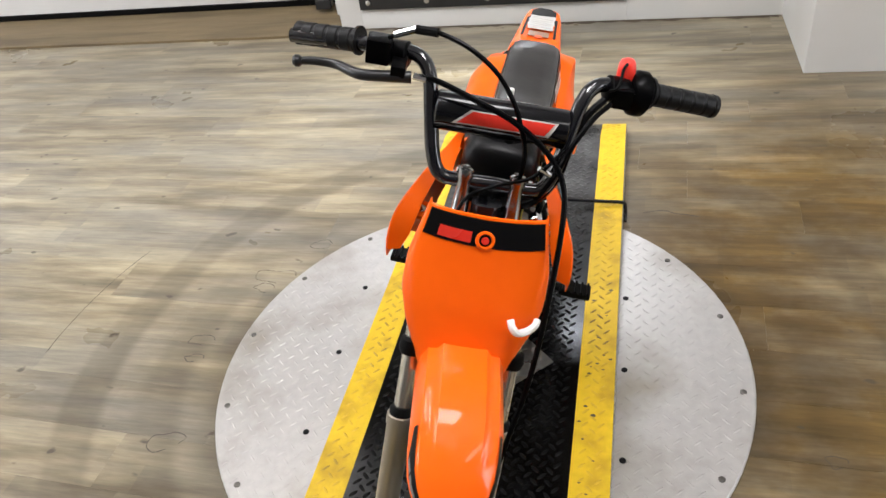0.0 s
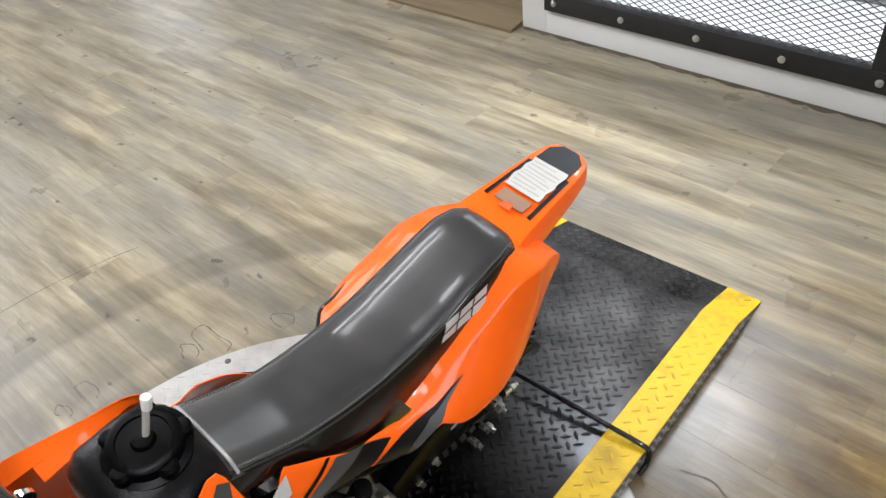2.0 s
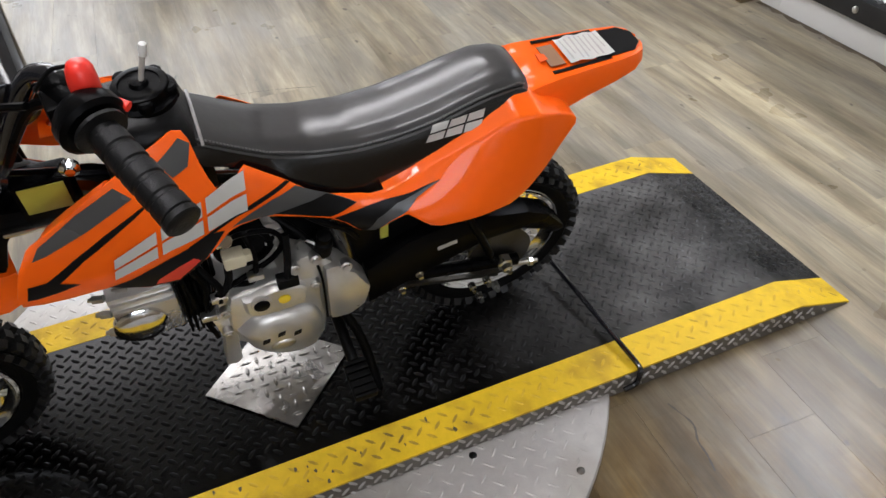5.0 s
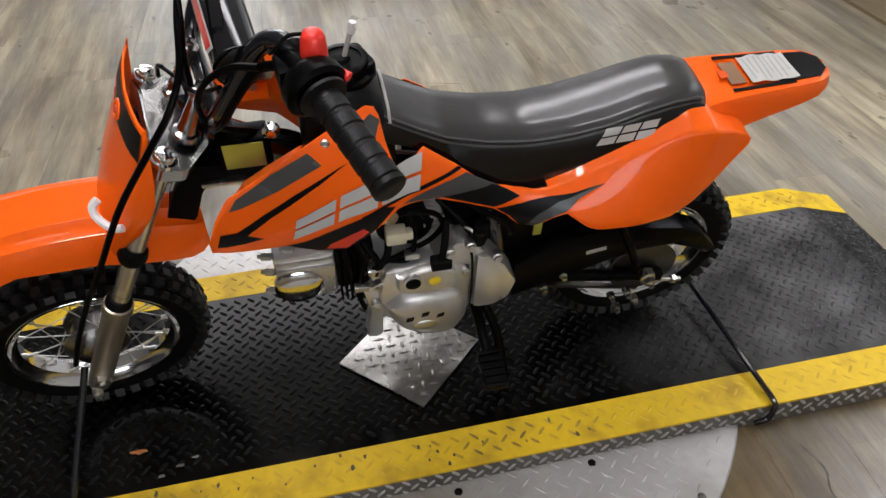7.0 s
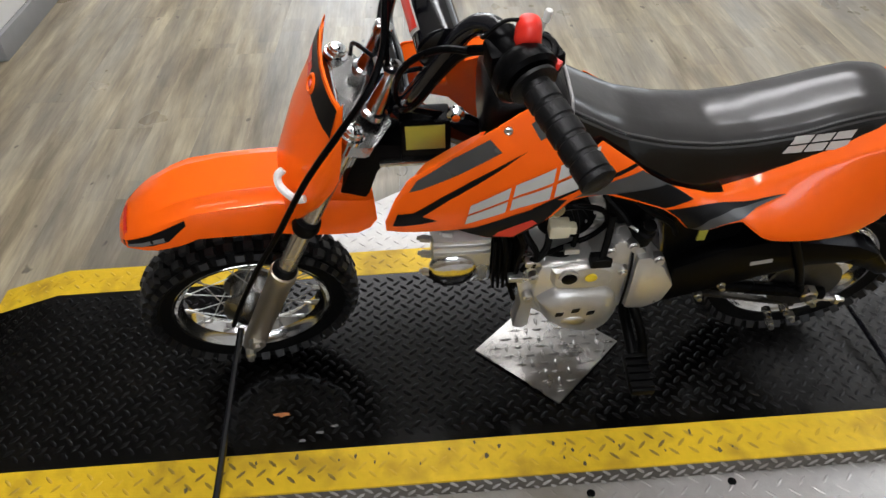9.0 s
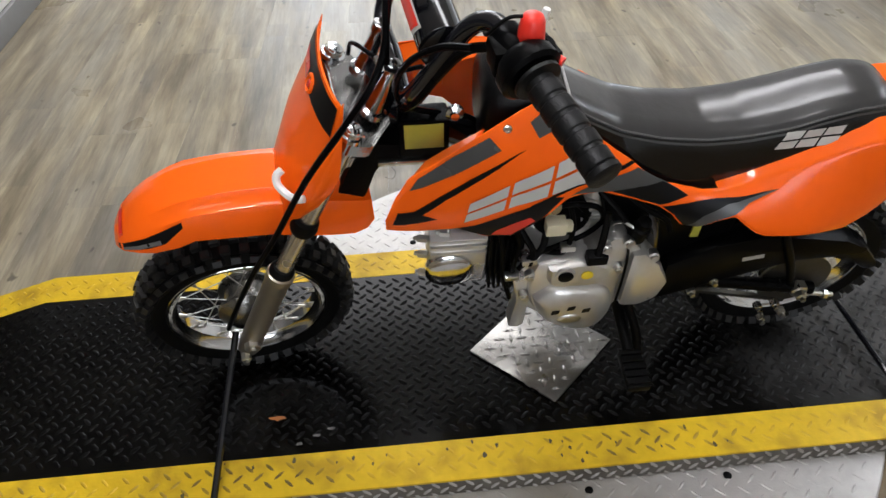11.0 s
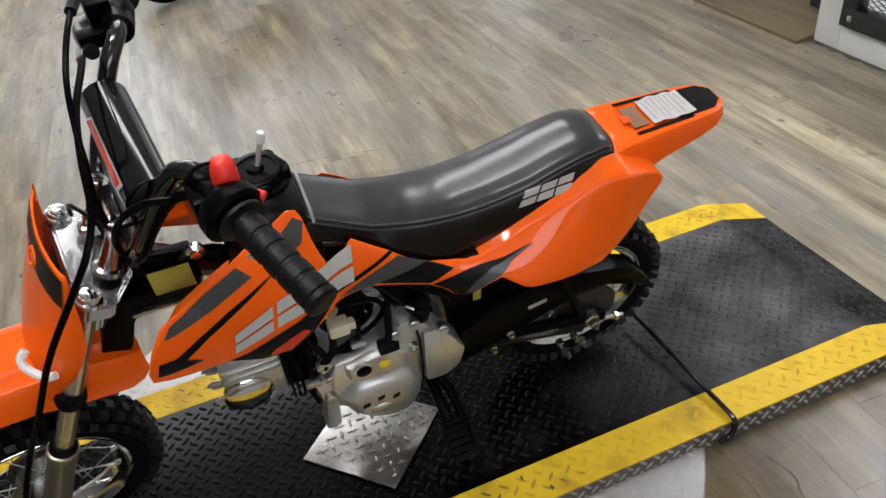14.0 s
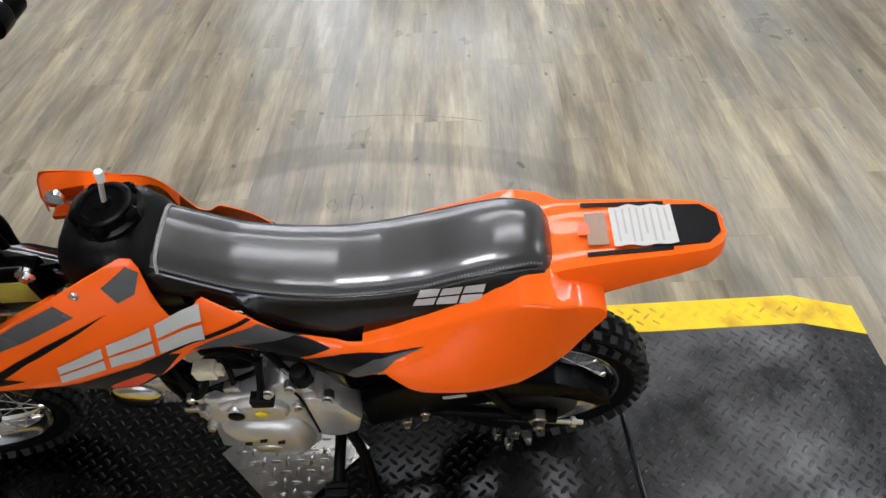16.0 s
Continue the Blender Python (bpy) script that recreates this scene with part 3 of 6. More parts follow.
box(bm, (-1.205, 2.735, 0.05), (-1.150, 2.790, 2.6), 0.003)
part("guide_rail", bm, STEEL, door, "grey steel guide rail")
bm = bmesh.new()
box(bm, (-1.215, 2.705, 0.055), (-1.140, 2.734, 0.10), 0.004)
part("rail_foot", bm, FRAME_BLACK, door, "dark foot bracket of the rail")
slab("wall_reveal", (-1.1, 2.686, 0), (-0.95, 3.9, CEIL), WALL_WHITE, "white painted reveal of the door recess", "wall")
bm = bmesh.new()
vs = [bm.verts.new(p) for p in ((-6.4, 2.53, 0.0), (-1.05, 2.50, 0.0), (-1.05, 2.86, 0.0), (-6.4, 2.86, 0.0),
                                (-6.4, 2.53, 0.012), (-1.05, 2.50, 0.012), (-1.05, 2.79, 0.045), (-6.4, 2.80, 0.045), (-1.05, 2.86, 0.045), (-6.4, 2.86, 0.045))]
for q in ((0, 1, 5, 4), (4, 5, 6, 7), (7, 6, 8, 9), (1, 2, 8, 6, 5), (0, 4, 7, 9, 3), (2, 3, 9, 8), (0, 3, 2, 1)):
    bm.faces.new([vs[i] for i in q])
RAMP_WOOD = mat("olive_ramp", (0.17, 0.125, 0.065), 0.55, 0, 0.3, 10, 0.3, 80, stretch=(0.6, 6, 6), second=(0.11, 0.08, 0.045), second_scale=3)
tagged(part("threshold_ramp", bm, RAMP_WOOD), "brown wood-look threshold ramp along the garage door", "ramp", kind="structure")

# white partition with a grey plinth
bm = bmesh.new()
box(bm, (-3.4, -1.75, 0.09), (-1.55, -1.20, 1.1), 0.006)
cab = tagged(part("white_counter", bm, WALL_WHITE), "white counter with a grey plinth on the plank floor", "counter")
bm = bmesh.new()
box(bm, (-3.38, -1.74, 0.0), (-1.57, -1.185, 0.088), 0.003)
part("plinth", bm, GREY_BASE, cab, "grey plinth")

# ceiling lights, two of them added as fill
for lx, ly, power in LAMPS:
    w, d = LAMP_SIZE.get((lx, ly), (0.55, 1.1))
    cl = thing("ceiling_or_fill_light", "white ceiling light or added fill panel with a glowing diffuser", "ceiling light", pose(lx, ly, CEIL), "ceiling lights")
    bm = bmesh.new()
    box(bm, (-w / 2 - 0.025, -d / 2 - 0.05, -0.06), (w / 2 + 0.025, d / 2 + 0.05, 0.0), 0.004)
    part("housing", bm, CEIL_WHITE, cl)
    for sx in (-1, 1):
        bm = bmesh.new()
        box(bm, (min(sx * 0.015, sx * w / 2), -d / 2 - 0.01, -0.068), (max(sx * 0.015, sx * w / 2), d / 2 + 0.01, -0.061), 0.001)
        part("diffuser", bm, GLOW, cl)

# ---------------------------------------------------------------- turntable and platform
DISC = (-0.035, 0.48)
DISC_R = 0.64


def lugs(inside, x0, x1, y0, y1, place, pitch=0.0205, length=0.0125, width=0.0026, height=0.0022):
    """Raised lugs of tread plate, turned by quarter turns from one to the next."""
    v, f = [], []
    n = int((x1 - x0 + y1 - y0) / pitch) + 2
    h = math.sqrt(0.5)
    for i in range(-n, n + 1):
        for j in range(-n, n + 1):
            x, y = x0 + (i - j) * pitch * h, y0 + (i + j) * pitch * h
            if not (x0 <= x <= x1 and y0 <= y <= y1 and inside(x, y)):
                continue
            dx, dy = (h, h) if (i + j) % 2 else (-h, h)
            s = len(v)
            for u, w in ((-1, 0), (-0.45, 1), (0.45, 1), (1, 0), (0.45, -1), (-0.45, -1)):
                v.append(place(x + u * length * dx - w * width * dy, y + u * length * dy + w * width * dx, 0))
            for u, w in ((-0.55, 0), (0.55, 0)):
                v.append(place(x + u * length * dx, y + u * length * dy, height))
            f.extend([(s, s + 1, s + 6), (s + 1, s + 2, s + 7, s + 6), (s + 2, s + 3, s + 7), (s + 3, s + 4, s + 7), (s + 4, s + 5, s + 6, s + 7), (s + 5, s, s + 6)])
    return v, f


turntable = thing("turntable", "round bare steel tread-plate turntable set on the floor", "turntable", pose(*DISC, 0))
bm = bmesh.new()
turned(bm, (0, 0, 0), (0, 0, 1), [(-0.004, DISC_R), (0.010, DISC_R), (0.013, DISC_R - 0.003), (0.0131, 0.02), (0.0131, 0.001)], 96)
part("disc", bm, PLATE_STEEL, turntable)
v, f = lugs(lambda x, y: math.hypot(x, y) < DISC_R - 0.012 and abs(x - 0.035) > 0.29, -0.62, 0.62, -0.62, 0.62, lambda x, y, h: (x, y, 0.0129 + h), 0.029, 0.0135)
tagged(soup("tread_pattern", v, f, PLATE_STEEL, turntable, True), kind="stuff")
for k in range(16):
    a = radians(360 / 16 * k - 4.0)
    bm = bmesh.new()
    turned(bm, (0.613 * math.cos(a), 0.613 * math.sin(a), 0.0125), (0, 0, 1), [(0, 0.0075), (0.002, 0.0075), (0.0035, 0.005), (0.0036, 0.0005)], 10)
    part("bolt", bm, DARK_STEEL, turntable)
for yy in (-0.25, 0.0, 0.245):
    for xx in (0.355, -0.355):
        bm = bmesh.new()
        turned(bm, (xx, yy, 0.0125), (0, 0, 1), [(0, 0.0075), (0.002, 0.0075), (0.0035, 0.005), (0.0036, 0.0005)], 10)
        part("bolt", bm, ENGINE_BLACK, turntable)

PH, PW, PI = 0.052, 0.306, 0.225                   # platform height, half width, inner edge of the yellow strips
YF, YFC, YRC, YR = -0.735, -0.578, 1.482, 1.628     # front foot, front crease, rear crease, rear foot
PLAT = pose(-0.006, 0.48, 0, 0, 0, -0.5) @ Matrix.Translation((0, -0.48, 0))


def plat_z(y):
    return lerp([(YF, 0.006), (YFC, PH), (YRC, PH), (YR, 0.006)], y)


platform = thing("display_platform", "low black tread-plate platform with yellow edge strips and ramped ends", "platform", PLAT)


def strip(name, x0, x1, material, dz):
    bm = bmesh.new()
    ys = [YF, YFC, YRC, YR]
    rings = [[(x0, y, plat_z(y) - 0.006), (x1, y, plat_z(y) - 0.006), (x1, y, plat_z(y) + dz), (x0, y, plat_z(y) + dz)] for y in ys]
    rings_loft(bm, rings)
    ob = part(name, bm, material, platform)
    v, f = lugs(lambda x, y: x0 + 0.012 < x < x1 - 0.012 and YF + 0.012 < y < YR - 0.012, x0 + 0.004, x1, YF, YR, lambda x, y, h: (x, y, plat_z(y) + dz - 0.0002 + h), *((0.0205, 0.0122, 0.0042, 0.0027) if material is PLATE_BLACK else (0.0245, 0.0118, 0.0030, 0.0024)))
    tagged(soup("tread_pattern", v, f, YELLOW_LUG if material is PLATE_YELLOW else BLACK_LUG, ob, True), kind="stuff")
    return ob


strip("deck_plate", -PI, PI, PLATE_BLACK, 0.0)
tagged(strip("edge_strip", PI + 0.0005, PW, PLATE_YELLOW, 0.0006), "yellow painted edge strip")
tagged(strip("edge_strip", -PW, -PI - 0.0005, PLATE_YELLOW, 0.0006), "yellow painted edge strip")
for sx in (1, -1):
    bm = bmesh.new()
    out = [(YF + 0.01, 0.0), (YR - 0.01, 0.0), (YR - 0.003, 0.004), (YRC, PH - 0.004), (YFC, PH - 0.004), (YF + 0.003, 0.004)]
    prism(bm, out, sx * (PW - 0.006), sx * (PW + 0.0005))
    sk = part("side_skirt", bm, SKIRT_STEEL, platform, "bare steel tread-plate skirt")
    v, f = lugs(lambda y, z: 0.008 < z < plat_z(y) - 0.010, YF, YR, 0.012, PH, lambda y, z, h: (sx * (PW + 0.0003 + h), y, z), 0.0205, 0.0115, 0.0036, 0.0030)
    tagged(soup("tread_pattern", v, f, PLATE_STEEL, sk, True), kind="stuff")

# loose square of tread plate under the engine
bm = bmesh.new()
box(bm, (-0.1, -0.1, 0), (0.1, 0.1, 0.0035), 0.001)
square = tagged(part("tread_plate_square", bm, BRIGHT_STEEL), "bright square of steel tread plate lying on the platform", "metal plate")
square.matrix_world = pose(0.018, 0.456, PH + 0.0022, 0, 0, 44)
v, f = lugs(lambda x, y: max(abs(x), abs(y)) < 0.088, -0.088, 0.088, -0.088, 0.088, lambda x, y, h: (x, y, 0.0034 + h), 0.0225, 0.0125, 0.0036, 0.0030)
tagged(soup("tread_pattern", v, f, BRIGHT_STEEL, square, True), kind="stuff")
bm = bmesh.new()
turned(bm, (-0.085, 0.085, 0.0034), (0, 0, 1), [(0, 0.006), (0.002, 0.006), (0.003, 0.001)], 10)
part("rivet", bm, STEEL, square)


# ---------------------------------------------------------------- the dirt bike
LEAN_DEG, STEER = 12.0, 9.5
BIKE = Matrix.Translation((-0.0246, 0.75, PH + 0.0110)) @ pose(0, 0, 0, 0, 0, -1.0) @ pose(0, 0, 0, 0, LEAN_DEG, 0) @ Matrix.Translation((0, -0.75, 0))
bike = thing("dirt_bike", "small orange and black dirt bike leaning on its side stand", "motorcycle", BIKE)
AXIS_AT, AXIS = Vector((0, 0.178, 0.62)), Vector((0, 0.426, 0.905)).normalized()
TURN_M = Matrix.Translation(AXIS_AT) @ Matrix.Rotation(radians(STEER), 4, AXIS) @ Matrix.Translation(-AXIS_AT)


def steered(bm):
    bmesh.ops.transform(bm, matrix=TURN_M, verts=bm.verts)
    return bm


# --- wheels
def wheel(name, b, c, R, steer, parent=None, knobs=True):
    parent = parent or bike
    hub_at = Vector((0, b, c))
    bm = bmesh.new()
    prof = [(-0.025, R - 0.055), (-0.032, R - 0.043), (-0.034, R - 0.03), (-0.027, R - 0.014), (-0.012, R - 0.009), (0.012, R - 0.009),
            (0.027, R - 0.014), (0.034, R - 0.03), (0.032, R - 0.043), (0.025, R - 0.055)]
    turned(bm, hub_at, (1, 0, 0), prof, 56, closed=True)
    if steer:
        steered(bm)
    wh = part(name, bm, RUBBER, parent, "black knobbly tyre", 30)
    n = 38
    kinds = []
    for w in (0.0085, 0.0075, 0.006):
        kb = bmesh.new()
        vs = box(kb, (-w, -0.0085, -0.004), (w, 0.0085, 0.0115))
        for v in vs:
            if v.co.z > 0:
                v.co.x *= 0.86
                v.co.y *= 0.86
        me = bpy.data.meshes.new("knob")
        kb.to_mesh(me)
        kb.free()
        me.materials.append(KNOB)
        kinds.append(me)
    for k in range(n if knobs else 0):
        for row, (xo, kind, tilt) in enumerate(((0.0, 0, 0), (0.019, 1, 18), (-0.019, 1, -18), (0.031, 2, 50), (-0.031, 2, -50))):
            a = 2 * math.pi * (k + (0.5 if row in (0, 3, 4) else 0)) / n
            base = R - 0.012 if row < 3 else R - 0.021
            m = Matrix.Translation(hub_at) @ Matrix.Rotation(a, 4, "X") @ Matrix.Translation((xo, 0, base)) @ Matrix.Rotation(radians(tilt), 4, "Y")
            ob = new("knob", kinds[kind])
            ob.parent = wh
            ob.matrix_basis = TURN_M @ m if steer else m
    bm = bmesh.new()
    r = R - 0.050
    turned(bm, hub_at, (1, 0, 0), [(-0.026, r + 0.002), (-0.0285, r - 0.001), (-0.0285, r - 0.005), (-0.024, r - 0.008), (-0.017, r - 0.011), (-0.011, r - 0.020), (0.011, r - 0.020), (0.017, r - 0.011), (0.024, r - 0.008),
                                   (0.0285, r - 0.005), (0.0285, r - 0.001), (0.026, r + 0.002), (0.0, r - 0.012)], 56, closed=True)
    if steer:
        steered(bm)
    part("rim", bm, RIM if knobs else GLOSS_BLACK, wh, "chrome rim" if knobs else "black rim")
    bm = bmesh.new()
    turned(bm, hub_at, (1, 0, 0), [(-0.045, 0.012), (-0.044, 0.02), (-0.030, 0.044), (-0.026, 0.050), (-0.02, 0.050), (-0.018, 0.040), (0.018, 0.040), (0.02, 0.052),
                                   (0.028, 0.052), (0.034, 0.044), (0.046, 0.03), (0.05, 0.012)], 32)
    if steer:
        steered(bm)
    part("hub", bm, HUB_GREY, wh, "dull alloy drum hub")
    for k in range(28):
        bm = bmesh.new()
        side = 0.022 if k % 2 else -0.022
        a = 2 * math.pi * k / 28
        t = a + (0.55 if (k // 2) % 2 else -0.55)
        p = hub_at + Vector((side, 0.05 * math.sin(t), 0.05 * math.cos(t)))
        q = hub_at + Vector((side * 0.25, (r - 0.018) * math.sin(a), (r - 0.018) * math.cos(a)))
        tube(bm, [p, q], 0.0011, 5, 1)
        if steer:
            steered(bm)
        part("spoke", bm, SPOKE, wh)
        if knobs:
            bm = bmesh.new()
            turned(bm, q, p - q, [(-0.004, 0.0032), (0.006, 0.0032), (0.014, 0.0022), (0.0142, 0.0005)], 8)
            if steer:
                steered(bm)
            part("spoke_nipple", bm, STEEL, wh)
    return wh


FA, RA = (-0.086, 0.183), (0.902, 0.183)
wheel("front_wheel", *FA, 0.189, True)
wheel("rear_wheel", *RA, 0.189, False)


# --- side fairings: shroud, side panel and rear panel in one moulding
TOP = [(0.178, 0.535), (0.192, 0.572), (0.212, 0.600), (0.300, 0.627), (0.362, 0.644), (0.400, 0.655), (0.416, 0.648), (0.425, 0.594), (0.435, 0.564), (0.453, 0.562), (0.475, 0.582), (0.523, 0.546), (0.570, 0.503),
       (0.613, 0.487), (0.640, 0.481), (0.660, 0.483), (0.703, 0.494), (0.744, 0.511), (0.785, 0.528), (0.817, 0.541), (0.839, 0.553), (0.872, 0.566), (0.906, 0.566), (0.946, 0.551), (0.970, 0.538), (0.977, 0.530)]
LOW = [(0.178, 0.516), (0.227, 0.503), (0.279, 0.494), (0.315, 0.461), (0.356, 0.444), (0.393, 0.466), (0.435, 0.497), (0.487, 0.499), (0.540, 0.478), (0.578, 0.462),
       (0.600, 0.445), (0.623, 0.412), (0.640, 0.415), (0.665, 0.440), (0.688, 0.453), (0.703, 0.442), (0.722, 0.428), (0.738, 0.423), (0.800, 0.421), (0.866, 0.412), (0.901, 0.425), (0.933, 0.449),
       (0.952, 0.479), (0.977, 0.520)]
OUT = [(0.178, 0.149), (0.30, 0.152), (0.40, 0.146), (0.47, 0.125), (0.55, 0.116), (0.63, 0.124), (0.72, 0.146), (0.80, 0.142), (0.88, 0.122), (0.963, 0.092)]

INWARD = [(0.178, 0.004), (0.22, 0.010), (0.30, 0.034), (0.40, 0.060), (0.45, 0.045), (0.52, 0.018), (0.63, 0.022), (0.75, 0.040), (0.86, 0.030), (0.963, 0.0)]


MID_LOW = [(0.178, 0.500), (0.300, 0.481), (0.404, 0.475), (0.507, 0.479), (0.609, 0.430), (0.725, 0.415), (0.850, 0.420), (0.963, 0.460)]
MID_HIGH = [(0.178, 0.600), (0.300, 0.635), (0.403, 0.666), (0.507, 0.574), (0.608, 0.487), (0.724, 0.486), (0.850, 0.540), (0.963, 0.570)]


def eased(table, x):
    """A table read smoothly, with no corners."""
    return sum(lerp(table, x + d) for d in (-0.03, -0.02, -0.01, 0.0, 0.01, 0.02, 0.03)) / 7


TUCKED = [(0.2, 0.0), (0.28, 0.012), (0.36, 0.026), (0.45, 0.032), (0.55, 0.022), (0.63, 0.02), (0.72, 0.008), (0.8, 0.0)]
FAR = [(0.50, 0.074), (0.62, 0.078), (0.66, 0.094), (0.70, 0.128), (0.75, 0.141), (0.86, 0.143), (0.91, 0.114), (0.977, 0.080)]
DIP = [(0.24, 0.0), (0.34, 0.004), (0.42, 0.010), (0.48, 0.0), (0.839, 0.0), (0.872, 0.014), (0.906, 0.024), (0.946, 0.022), (0.977, 0.018)]


INNER = [(0.52, 0.082), (0.62, 0.086), (0.7, 0.088), (0.8, 0.088), (0.86, 0.091), (0.91, 0.098), (0.963, 0.089)]


def side_surface(b, c, sx=1):
    l, t = eased(MID_LOW, b), eased(MID_HIGH, b)
    v = (c - l) / (t - l)
    a = eased(OUT, b) - lerp(TUCKED, b) + 0.006 - 0.024 * (v - 0.5) ** 2 - eased(INWARD, b) * (0.5 * v + 0.5 * v * abs(v)) * (1 if v > 0 else 0.2)
    if sx < 0:
        a += 0.28 * eased(INWARD, b) * max(0.0, v) ** 2
    k = min(1, max(0, (b - 0.62) / 0.20)) if sx > 0 else min(1, max(0, (b - 0.50) / 0.08))
    k = k * k * (3 - 2 * k)
    if k > 0:
        w = min(1, max(0, (c - lerp(LOW, b)) / max(0.02, lerp(TOP, b) - lerp(LOW, b))))
        low = eased(OUT, b) - lerp(TUCKED, b) if sx > 0 else lerp(FAR, b)
        a += k * (low + (lerp(INNER, b) - (0.0 if sx > 0 else 0.014) - low) * w ** (1.35 if sx > 0 else 4.0) - a)
    return a


def fairing(sx):
    nb, nc, th = 150, 14, 0.003
    bm = bmesh.new()
    grid = []
    for layer in (0, 1):
        rows = []
        for i in range(nb + 1):
            b = 0.178 + (0.977 - 0.178) * i / nb
            t, l = lerp(TOP, b) - (lerp(DIP, b) if sx < 0 else 0), lerp(LOW, b)
            if t - l < 0.008:
                t, l = (t + l) / 2 + 0.004, (t + l) / 2 - 0.004
            row = []
            for j in range(nc + 1):
                c = l + (t - l) * j / nc
                a = side_surface(b, c, sx) - th * layer
                if layer == 0 and (j in (0, nc) or i in (0, nb)):
                    a -= 0.0012
                row.append(bm.verts.new((sx * a, b, c)))
            rows.append(row)
        grid.append(rows)
    for layer in (0, 1):
        g = grid[layer]
        for i in range(nb):
            for j in range(nc):
                bm.faces.new((g[i][j], g[i + 1][j], g[i + 1][j + 1], g[i][j + 1]))
    o, n = grid
    for i in range(nb):
        for j in (0, nc):
            bm.faces.new((o[i][j], o[i + 1][j], n[i + 1][j], n[i][j]))
    for j in range(nc):
        for i in (0, nb):
            bm.faces.new((o[i][j], o[i][j + 1], n[i][j + 1], n[i][j]))
    # shelf turning in from the top edge to meet the seat and the tail
    for lo, hi, reach in ((0.66, 1.0, 0.052), (0.30, 0.425, 0.074)) if sx < 0 else ((0.66, 1.0, 0.052),):
        shelf = []
        for i in range(nb + 1):
            b = 0.178 + (0.977 - 0.178) * i / nb
            if lo < b < hi:
                p = o[i][nc].co
                edge = abs(p.x)
                rise = lerp([(0.66, 0.0), (0.74, 0.018), (0.88, 0.018), (0.93, 0.005), (0.977, 0.003)], b) if lo > 0.6 else -0.012
                shelf.append([o[i][nc]] + [bm.verts.new((sx * (edge + (min(reach, edge) - edge) * k), p.y, p.z + rise * k)) for k in (0.12, 0.35, 0.65, 1.0)])
        for a, b in zip(shelf, shelf[1:]):
            for k in range(4):
                bm.faces.new((a[k], b[k], b[k + 1], a[k + 1]))
    return part("side_fairing", bm, ORANGE, bike, "glossy orange plastic fairing", 50)


def slanted_blocks(p0, p1, p2, p3):
    """Three plain blocks, each slit once, filling a slanted four-cornered field."""
    def q(u, v):
        return tuple((1 - u) * (1 - v) * p0[k] + u * (1 - v) * p1[k] + u * v * p2[k] + (1 - u) * v * p3[k] for k in (0, 1))
    return [[q(u, lo), q(u + 0.31, lo), q(u + 0.31, hi), q(u, hi)] for u in (0.0, 0.345, 0.69) for lo, hi in ((0.0, 0.45), (0.55, 1.0))]


